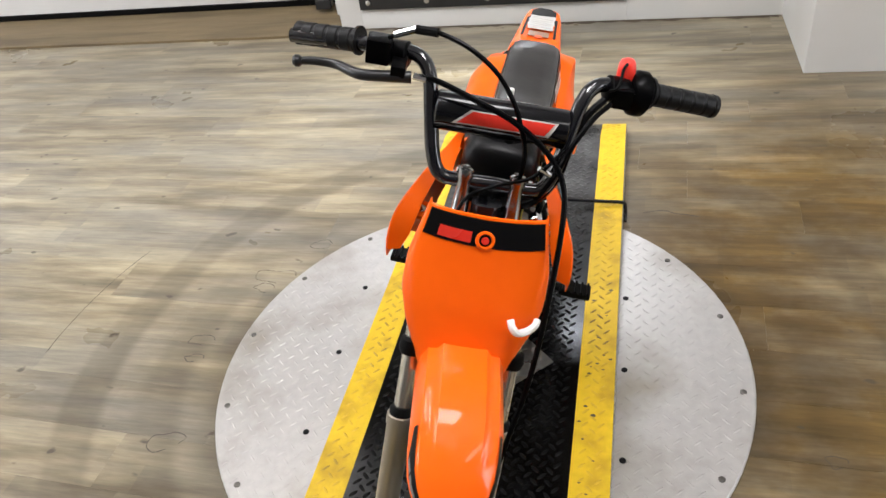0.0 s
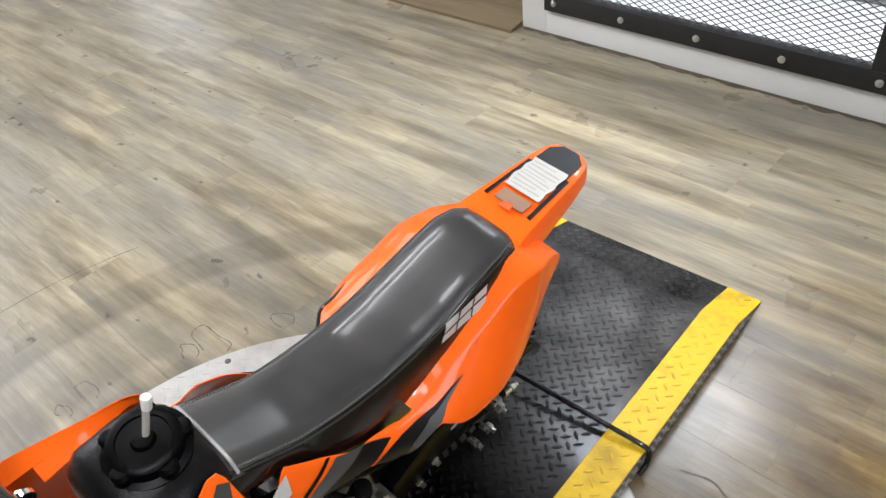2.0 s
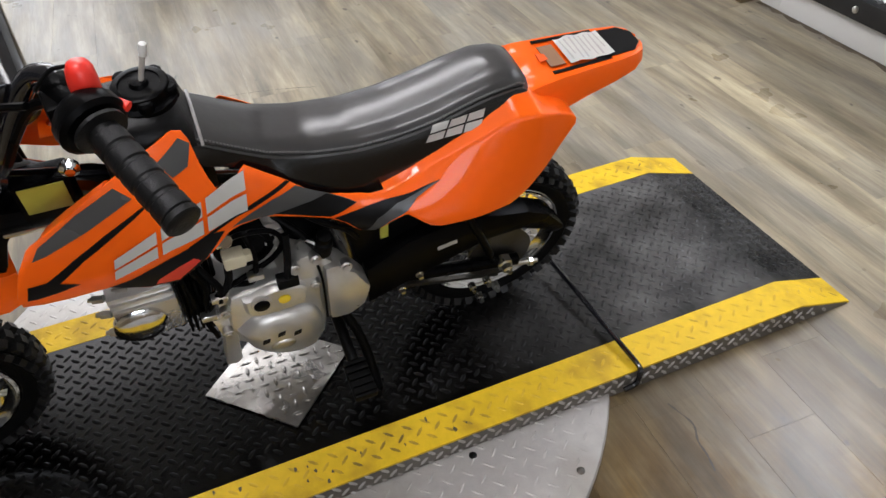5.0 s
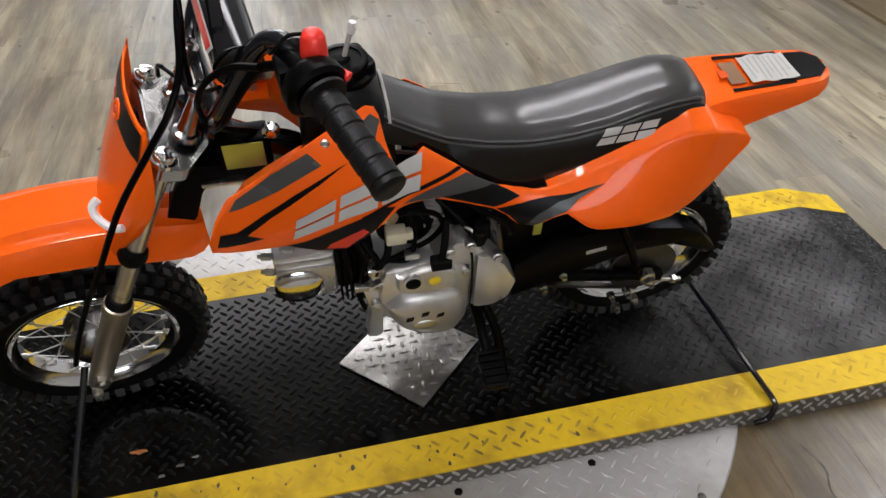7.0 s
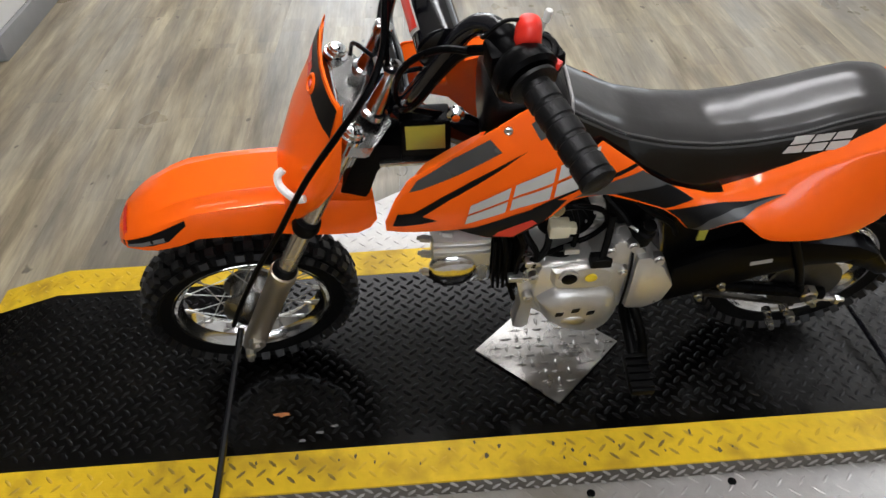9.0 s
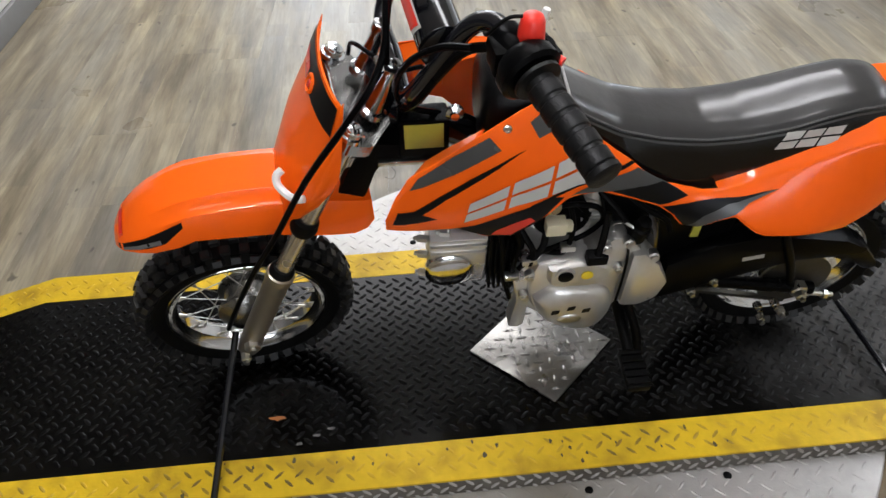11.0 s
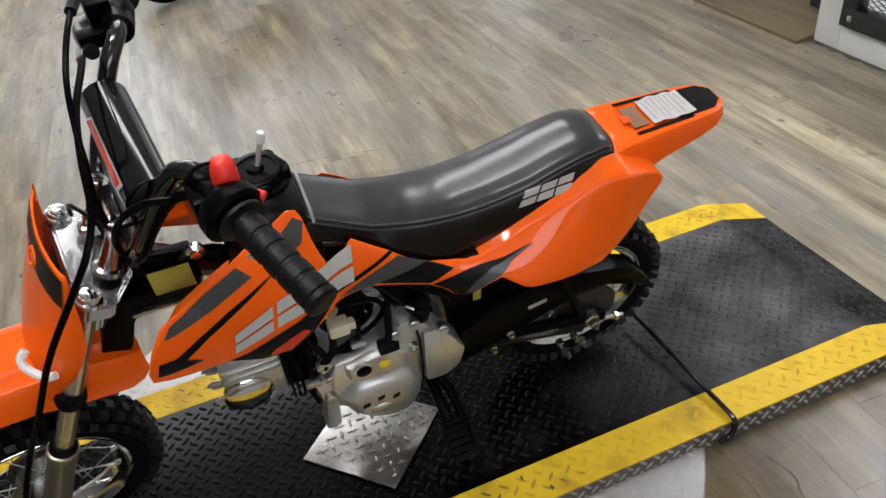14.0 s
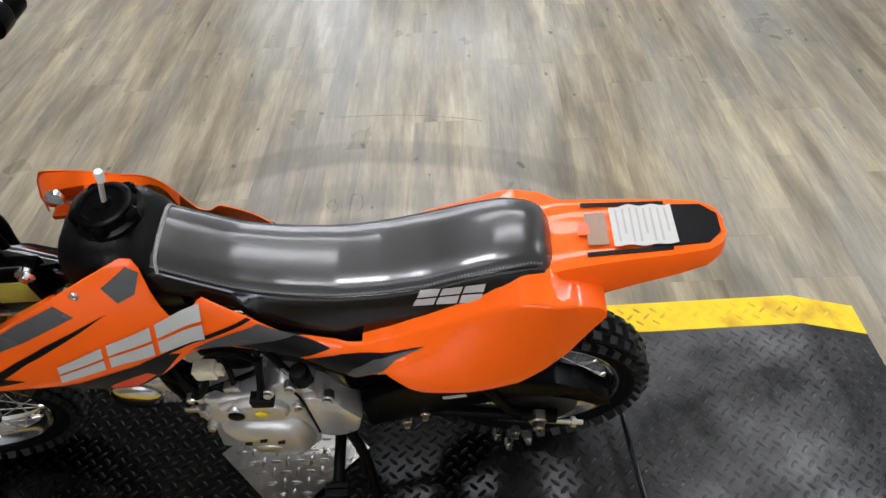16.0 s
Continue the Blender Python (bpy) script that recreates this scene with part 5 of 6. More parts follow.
for sx in (1, -1):
    x = sx * 0.078
    bm = bmesh.new()
    tube(bm, [(x, 0.135, 0.644), (x, FT[0] - 0.01, FT[1] - 0.02), (x, FM[0] - 0.01, FM[1] - 0.02)], 0.0135, 16, 1)
    leg = part("fork_tube", steered(bm), FORK_TUBE, bike, "satin silver fork tube")
    bm = bmesh.new()
    d = Vector((0, FB[0] - FM[0], FB[1] - FM[1]))
    ln = d.length
    turned(bm, (x, FM[0], FM[1]), d, [(-0.012, 0.019), (-0.010, 0.0225), (0.006, 0.0225), (0.010, 0.0205), (ln - 0.03, 0.0195), (ln - 0.004, 0.017), (ln, 0.013), (ln + 0.001, 0.002)], 20)
    part("fork_leg", steered(bm), FORKPAINT, leg, "grey-bronze lower fork leg")
    bm = bmesh.new()
    turned(bm, (x, FM[0] + 0.006, FM[1] + 0.014), -d, [(-0.012, 0.0195), (0.004, 0.0195), (0.010, 0.016), (0.0105, 0.0136)], 18)
    part("dust_seal", steered(bm), RUBBER, leg, "black rubber dust seal")
    bm = bmesh.new()
    turned(bm, (x, 0.046, 0.466), -d, [(-0.010, 0.018), (0.0, 0.021), (0.014, 0.019), (0.018, 0.014)], 18)
    part("fork_collar", steered(bm), RUBBER, leg, "black fork collar")
    bm = bmesh.new()
    turned(bm, (x * 1.0, FB[0] - 0.002, FB[1] + 0.008), (sx, 0, 0), [(0.0, 0.009), (0.026, 0.009), (0.028, 0.005), (0.034, 0.005), (0.0345, 0.001)], 8)
    part("pinch_bolt", steered(bm), STEEL, leg)
bm = bmesh.new()
turned(bm, (-0.10, FA[0], FA[1]), (1, 0, 0), [(0, 0.008), (0.2, 0.008)], 12)
turned(bm, (0.092, FA[0], FA[1]), (1, 0, 0), [(0, 0.014), (0.012, 0.014), (0.013, 0.006), (0.018, 0.006)], 6)
part("front_axle", steered(bm), STEEL, bike)


def clamp(c, b, name, bolts=True):
    bm = bmesh.new()
    pts = [(-0.094, b - 0.018), (-0.082, b - 0.030), (-0.05, b - 0.024), (0.05, b - 0.024), (0.082, b - 0.030), (0.094, b - 0.018), (0.092, b + 0.012), (0.04, b + 0.045), (-0.04, b + 0.045), (-0.092, b + 0.012)]
    vs = [bm.verts.new((a * (1.0 if bolts else 0.70), y, c - 0.42 * (y - b))) for a, y in pts]
    f = bm.faces.new(vs)
    out = bmesh.ops.extrude_face_region(bm, geom=[f])
    up = [g for g in out["geom"] if isinstance(g, bmesh.types.BMVert)]
    for v in up:
        v.co += AXIS * 0.024
    bmesh.ops.bevel(bm, geom=list(bm.edges), offset=0.003, segments=2, affect="EDGES")
    ob = part(name, steered(bm), CLAMP_GREY, bike, "cast alloy fork clamp")
    for sx in (1, -1) if bolts else ():
        bm = bmesh.new()
        turned(bm, (sx * 0.078, b - 0.004, c + 0.026), AXIS, [(0, 0.017), (0.006, 0.017), (0.008, 0.012), (0.016, 0.011), (0.018, 0.006), (0.0181, 0.001)], 14)
        part("clamp_bolt", steered(bm), CHROME, ob)
    return ob


clamp(0.560, 0.110, "lower_fork_clamp", False)
top_clamp = clamp(0.606, 0.134, "upper_fork_clamp")
for sx in (1, -1):
    bm = bmesh.new()
    turned(bm, (sx * 0.040, 0.164, 0.630), AXIS, [(0, 0.018), (0.008, 0.018), (0.011, 0.0135), (0.040, 0.0110), (0.066, 0.0098), (0.070, 0.0125), (0.082, 0.0125), (0.085, 0.009), (0.0855, 0.001)], 18)
    turned(bm, (sx * 0.040, 0.196, 0.699), AXIS, [(0, 0.007), (0.012, 0.007), (0.013, 0.001)], 8)
    part("bar_riser", steered(bm), CLAMP_GREY, top_clamp, "polished alloy bar riser")

# --- handlebar
HB = [(0, 0.205, 0.680), (0.055, 0.203, 0.680), (0.080, 0.205, 0.687), (0.094, 0.218, 0.715), (0.105, 0.245, 0.765), (0.114, 0.268, 0.806), (0.128, 0.285, 0.824), (0.155, 0.299, 0.827), (0.24, 0.321, 0.815), (0.335, 0.349, 0.796)]
bm = bmesh.new()
tube(bm, [(-a, b, c) for a, b, c in HB[:0:-1]] + HB, 0.0112, 14, 5)
bar = part("handlebar", steered(bm), GLOSS_BLACK, bike, "gloss black steel handlebar")
bm = bmesh.new()
tube(bm, [(-0.108, 0.250, 0.772), (0.108, 0.250, 0.772)], 0.0075, 10, 1)
part("cross_bar", steered(bm), GLOSS_BLACK, bar)
bm = bmesh.new()
turned(bm, (-0.100, 0.246, 0.770), (1, 0, 0), [(0, 0.024), (0.003, 0.029), (0.197, 0.029), (0.20, 0.024)], 32)
for v in bm.verts:
    v.co.z = 0.770 + (v.co.z - 0.770) * 1.02
pad = part("bar_pad", steered(bm), PAD, bar, "glossy black crossbar pad")


def pad_patch(name, pts, lift, material, label=""):
    bm = bmesh.new()
    n = 12
    r = 0.029 + lift
    lo, hi = pts
    cols = []
    for i in range(n + 1):
        u = i / n
        x = lo[0][0] + (lo[1][0] - lo[0][0]) * u
        x2 = hi[0][0] + (hi[1][0] - hi[0][0]) * u
        a0, a1 = lo[0][1], hi[0][1]
        col = []
        for j in range(6):
            w = j / 5
            xx = x + (x2 - x) * w
            ang = radians(a0 + (a1 - a0) * w)
            col.append(bm.verts.new((xx, 0.246 - r * math.cos(ang), 0.770 + r * 1.02 * math.sin(ang))))
        cols.append(col)
    for a, b in zip(cols, cols[1:]):
        for j in range(5):
            bm.faces.new((a[j], b[j], b[j + 1], a[j + 1]))
    return part(name, steered(bm), material, pad, label)


pad_patch("pad_logo_border", (((-0.074, -2), (0.070, -2)), ((-0.048, 42), (0.082, 42))), 0.0008, DECAL_LIGHT, "pale border of the pad logo")
pad_patch("pad_logo", (((-0.066, 3), (0.064, 3)), ((-0.045, 38), (0.076, 38))), 0.0016, DECAL_RED, "red slanted pad logo shape")


def grip(sx):
    p, q = (Vector((0.216, 0.313, 0.816)), Vector((0.338, 0.345, 0.7955))) if sx > 0 else (Vector((-0.226, 0.320, 0.820)), Vector((-0.328, 0.358, 0.797)))
    d = q - p
    prof = [(0, 0.026 if sx > 0 else 0.022), (0.004, 0.026 if sx > 0 else 0.022), (0.006, 0.0165)]
    ln = d.length
    k = 0.012
    while k < ln - 0.012:
        prof += [(k, 0.0160), (k + 0.0015, 0.0178), (k + 0.0165, 0.0178), (k + 0.018, 0.0160)]
        k += 0.022
    prof += [(ln - 0.008, 0.0185), (ln - 0.002, 0.0185), (ln, 0.016), (ln + 0.001, 0.008), (ln + 0.0005, 0.001)]
    bm = bmesh.new()
    turned(bm, p, d, prof, 22)
    return part("grip", steered(bm), GRIP, bar, "black ribbed rubber grip")


grip(1)
grip(-1)
# left switch and choke side with the red safety cap
sw = bmesh.new()
d = (Vector((0.338, 0.344, 0.7955)) - Vector((0.155, 0.296, 0.822))).normalized()
turned(sw, (0.150, 0.295, 0.823), d, [(0, 0.017), (0.002, 0.020), (0.03, 0.020), (0.034, 0.017), (0.036, 0.026), (0.046, 0.034), (0.060, 0.035), (0.064, 0.030)], 20)
box(sw, (0.158, 0.276, 0.800), (0.190, 0.312, 0.832), 0.004)
switch = part("switch_housing", steered(sw), BLACK_PL, bar, "black throttle and switch housing")
bm = bmesh.new()
turned(bm, (0.179, 0.316, 0.829), (-0.16, 0.06, 1), [(0, 0.0135), (0.004, 0.0145), (0.018, 0.0138), (0.028, 0.0125), (0.033, 0.0100), (0.0355, 0.005), (0.036, 0.0008)], 18)
part("red_cap", steered(bm), RED_PL, switch, "red kill switch cap")
bm = bmesh.new()
tube(bm, [(0.172, 0.308, 0.860), (0.166, 0.296, 0.856), (0.164, 0.284, 0.846), (0.160, 0.276, 0.834), (0.150, 0.276, 0.828)], 0.0022, 6, 4)
part("lanyard", steered(bm), RUBBER, switch, "thin black lanyard")
bm = bmesh.new()
tube(bm, [(0.187, 0.331, 0.824), (0.203, 0.345, 0.820)], (0.0042, 0.0055), 10, 2)
part("start_button", steered(bm), RED_PL, switch, "small red button")
# right brake perch and lever
bm = bmesh.new()
turned(bm, (-0.150, 0.295, 0.823), -Vector((d.x, -d.y, -d.z)), [(0, 0.017), (0.002, 0.020), (0.026, 0.020), (0.030, 0.017), (0.036, 0.019), (0.058, 0.019), (0.062, 0.014)], 18)
box(bm, (-0.212, 0.268, 0.812), (-0.176, 0.300, 0.850), 0.004)
box(bm, (-0.172, 0.246, 0.806), (-0.150, 0.29, 0.826), 0.003)
perch = part("brake_perch", steered(bm), BLACK_PL, bar, "black brake lever perch")
bm = bmesh.new()
tube(bm, [(-0.141, 0.256, 0.809), (-0.175, 0.253, 0.806), (-0.211, 0.254, 0.801), (-0.232, 0.267, 0.797), (-0.256, 0.288, 0.792), (-0.289, 0.295, 0.788), (-0.314, 0.293, 0.785)], (0.0095, 0.0060), 10, 5)
turned(bm, (-0.314, 0.293, 0.785), (-1, -0.1, -0.1), [(-0.006, 0.006), (-0.002, 0.0095), (0.004, 0.0095), (0.008, 0.006), (0.0088, 0.001)], 12)
part("brake_lever", steered(bm), LEVER, perch, "dark grey brake lever")

# --- cables
def cable(name, pts, r, material=BLACK_PL, parent=None, steer=True, label=""):
    bm = bmesh.new()
    tube(bm, pts, r, 8, 8)
    return part(name, steered(bm) if steer else bm, material, parent or bar, label)


cable("brake_cable", [(-0.13, 0.244, 0.818), (-0.10, 0.236, 0.820), (-0.04, 0.212, 0.812), (0.02, 0.196, 0.795), (0.072, 0.182, 0.762), (0.100, 0.158, 0.730), (0.108, 0.124, 0.686), (0.108, 0.063, 0.597), (0.104, 0.006, 0.487), (0.090, -0.042, 0.390), (0.072, -0.093, 0.270), (0.058, -0.122, 0.190)], 0.0045)
cable("switch_cable", [(-0.18, 0.270, 0.858), (-0.145, 0.262, 0.880), (-0.108, 0.250, 0.886), (-0.063, 0.232, 0.879), (-0.022, 0.215, 0.858), (0.008, 0.204, 0.824), (0.026, 0.198, 0.788), (0.040, 0.190, 0.744), (0.037, 0.188, 0.66), (0.025, 0.180, 0.60)], 0.0036)
bm = bmesh.new()
tube(bm, [(-0.172, 0.268, 0.864), (-0.142, 0.261, 0.881)], 0.0052, 8, 1)
part("cable_boot", steered(bm), CHROME, bar, "chrome cable adjuster")
bm = bmesh.new()
tube(bm, [(-0.142, 0.261, 0.881), (-0.112, 0.251, 0.886)], 0.0068, 8, 1)
part("cable_boot", steered(bm), RUBBER, bar, "black rubber cable boot")
cable("throttle_cable", [(0.155, 0.262, 0.815), (0.13, 0.235, 0.80), (0.105, 0.205, 0.765), (0.09, 0.19, 0.72), (0.075, 0.20, 0.67), (0.05, 0.25, 0.62), (0.03, 0.30, 0.58), (0.03, 0.36, 0.52)], 0.0042)
cable("wire_loom", [(0.15, 0.285, 0.808), (0.125, 0.262, 0.785), (0.11, 0.235, 0.74), (0.10, 0.215, 0.70), (0.07, 0.20, 0.66), (0.02, 0.21, 0.63)], 0.0060)
cable("clutch_wire", [(0.10, 0.22, 0.75), (0.06, 0.19, 0.715), (0.01, 0.17, 0.705), (-0.03, 0.155, 0.69), (-0.045, 0.15, 0.66)], 0.0030)
bm = bmesh.new()
tube(bm, [(0.062, 0.174, 0.742), (0.080, 0.176, 0.732)], 0.0042, 8, 1)
part("cable_adjuster", steered(bm), CHROME, bar, "chrome cable adjuster")
bm = bmesh.new()
tube(bm, [(-0.137, 0.244, 0.818), (-0.118, 0.239, 0.819)], 0.0055, 8, 1)
part("cable_ferrule", steered(bm), CHROME, bar)

# --- frame
def bars(name, lines, r, material=GLOSS_BLACK, label="", parent=None, n=5):
    bm = bmesh.new()
    for line in lines:
        tube(bm, line, r, 12, n)
    return part(name, bm, material, parent or bike, label)


frame_ob = bars("frame", [[(0, 0.19, 0.60), (0, 0.28, 0.55), (0, 0.40, 0.50), (0, 0.52, 0.46), (0, 0.60, 0.42)]], 0.022, label="black steel frame tube")
bars("head_tube", [[(0, 0.155, 0.555), (0, 0.19, 0.655)]], 0.026, parent=frame_ob, n=1)
bm = bmesh.new()
box(bm, (0.016, 0.203, 0.545), (0.055, 0.272, 0.617), 0.006)
gus = part("frame_gusset", bm, BLACK_PL, frame_ob, "black frame gusset box")
bm = bmesh.new()
box(bm, (0.0555, 0.211, 0.571), (0.0572, 0.264, 0.613), 0.0005)
part("yellow_label", bm, YELLOW_LABEL, gus, "yellow printed label")
bm = bmesh.new()
prism(bm, [(0.150, 0.575), (0.215, 0.568), (0.262, 0.545), (0.258, 0.536), (0.180, 0.536), (0.168, 0.520), (0.152, 0.476), (0.120, 0.425), (0.094, 0.400), (0.086, 0.415), (0.105, 0.470)], -0.042, 0.046, bevel=0.004)
part("frame_shroud", bm, ENGINE_BLACK, frame_ob, "black shroud below the head tube")
for k in range(2):
    bars("wrapped_wire", [[(-0.03 + 0.024 * k, 0.200 + 0.006 * (k % 2), 0.66), (-0.03 + 0.022 * k, 0.210, 0.630), (-0.02 + 0.016 * k, 0.214, 0.60), (-0.01 + 0.01 * k, 0.220, 0.57)]], 0.008, ENGINE_BLACK, "black wrapped wiring", frame_ob)
bm = bmesh.new()
box(bm, (0.046, 0.172, 0.5435), (0.060, 0.262, 0.5505), 0.002)
part("bright_strip", bm, STEEL, frame_ob, "bright metal strip")
for sx in (1, -1):
    bm = bmesh.new()
    turned(bm, (sx * 0.057, 0.278, 0.634), (sx, 0, 0), [(0, 0.012), (0.006, 0.012), (0.009, 0.007), (0.012, 0.006), (0.0125, 0.001)], 12)
    part("tank_bolt", bm, CHROME, frame_ob, "chrome tank bolt")
for sx in (1, -1):
    bars("seat_rail", [[(sx * 0.045, 0.46, 0.475), (sx * 0.06, 0.58, 0.45), (sx * 0.06, 0.75, 0.50), (sx * 0.05, 0.90, 0.55)]], 0.010, parent=frame_ob)
    bars("frame_leg", [[(sx * 0.05, 0.58, 0.44), (sx * 0.062, 0.60, 0.36), (sx * 0.062, 0.62, 0.24)]], 0.013, parent=frame_ob)
    bars("swingarm_tube", [[(sx * 0.062, 0.62, 0.24), (sx * 0.070, 0.75, 0.215), (sx * 0.072, RA[0] + 0.03, RA[1] - 0.01)]], 0.0125, BLACK_PL, parent=bike, label="black swingarm tube")
    bm = bmesh.new()
    turned(bm, (sx * 0.07, RA[0], RA[1]), (sx, 0, 0), [(0, 0.016), (0.016, 0.016), (0.018, 0.011), (0.028, 0.010), (0.030, 0.005), (0.036, 0.005)], 6)
    part("axle_nut", bm, STEEL, bike)
    bm = bmesh.new()
    tube(bm, [(sx * 0.078, RA[0] + 0.0, RA[1] - 0.012), (sx * 0.078, RA[0] + 0.075, RA[1] - 0.028)], 0.0045, 8, 1)
    turned(bm, (sx * 0.078, RA[0] + 0.055, RA[1] - 0.024), (0, 1, -0.2), [(0, 0.009), (0.008, 0.009)], 6)
    part("chain_adjuster", bm, STEEL, bike, "zinc chain adjuster bolt")
bars("shock", [[(0.02, 0.60, 0.43), (0.02, 0.68, 0.30)]], 0.018, STEEL, "rear shock absorber", n=1)
bm = bmesh.new()
pts = []
for k in range(90):
    t = k / 89
    a = 2 * math.pi * 7 * t
    pts.append((0.02 + 0.027 * math.cos(a), 0.605 + 0.07 * t + 0.023 * math.sin(a), 0.42 - 0.11 * t + 0.012 * math.sin(a)))
tube(bm, pts, 0.0045, 6, 1)
part("shock_spring", bm, GLOSS_BLACK, bike, "black coil spring")

# black air box and inner panels below the seat
bm = bmesh.new()
prism(bm, [(0.50, 0.46), (0.515, 0.40), (0.56, 0.37), (0.60, 0.30), (0.64, 0.27), (0.72, 0.29), (0.735, 0.36), (0.74, 0.45), (0.70, 0.468), (0.60, 0.470), (0.54, 0.48)], -0.076, 0.066, bevel=0.012)
part("air_box", bm, BLACK_PL, bike, "black plastic air box")
bm = bmesh.new()
prism(bm, [(0.33, 0.40), (0.36, 0.37), (0.43, 0.385), (0.455, 0.41), (0.46, 0.47), (0.42, 0.50), (0.34, 0.49)], -0.035, 0.03, bevel=0.008)
part("wiring_cover", bm, ENGINE_BLACK, bike, "black inner wiring cover")
bm = bmesh.new()
prism(bm, [(0.70, 0.44), (0.74, 0.40), (0.80, 0.39), (0.90, 0.41), (0.95, 0.46), (0.94, 0.53), (0.80, 0.495)], -0.078, 0.06, bevel=0.012)
part("under_tail", bm, BLACK_PL, bike, "black plastic under-tail")

# inner mudguard over the rear wheel
bm = bmesh.new()
rings = []
for k in range(15):
    a = radians(-60 + 100 * k / 14)
    r = 0.222
    b, c = RA[0] + r * math.sin(a), RA[1] + r * math.cos(a)
    rings.append([(-0.05, b, c - 0.012), (-0.042, b, c), (0.042, b, c), (0.05, b, c - 0.012), (0.047, b, c - 0.014), (0.04, b, c - 0.003), (-0.04, b, c - 0.003), (-0.047, b, c - 0.014)])
rings_loft(bm, rings[:10])
part("inner_mudguard", bm, BLACK_PL, bike, "black inner mudguard")

# chain guard and chain
bm = bmesh.new()
GU = [(0.63, 0.300), (0.70, 0.342), (0.78, 0.360), (0.86, 0.346), (0.926, 0.332), (0.970, 0.308), (1.004, 0.268), (1.014, 0.252), (0.992, 0.246), (0.960, 0.268), (0.915, 0.288), (0.86, 0.286), (0.80, 0.268), (0.72, 0.238), (0.63, 0.205)]
prism(bm, GU, 0.050, 0.092, bevel=0.008)
part("chain_guard", bm, BLACK_PL, bike, "black plastic chain guard")
bm = bmesh.new()
prism(bm, [(0.757, 0.300), (0.792, 0.306), (0.790, 0.315), (0.755, 0.309)], 0.0915, 0.0928)
part("guard_label", bm, LABEL_INK, bike, "small pale printed label")
bars("guard_stay", [[(0.088, 0.800, 0.380), (0.096, 0.835, 0.305), (0.092, 0.868, 0.223)]], 0.0075, BLACK_PL, "black guard stay")
bm = bmesh.new()
box(bm, (0.066, 0.662, 0.346), (0.0700, 0.676, 0.384), 0.001)
part("hanging_tag", bm, YELLOW_LABEL, bike, "small yellow tag")
bm = bmesh.new()
turned(bm, (0.052, RA[0], RA[1]), (1, 0, 0), [(0, 0.066), (0.005, 0.066)], 40)
part("rear_sprocket", bm, DARK_STEEL, bike)
bm = bmesh.new()
for k in range(34):
    t = k / 33
    for top in (0, 1):
        b = 0.57 + (RA[0] - 0.57) * t
        c = (0.215 + (RA[1] - 0.066 - 0.215) * t) if not top else (0.262 + (RA[1] + 0.066 - 0.262) * t)
        box(bm, (0.050, b - 0.0052, c - 0.004), (0.0585, b + 0.0052, c + 0.004))
tagged(part("drive_chain", bm, DARK_STEEL, bike, "oily dark steel drive chain"), kind="stuff")

# --- engine
eng = bike


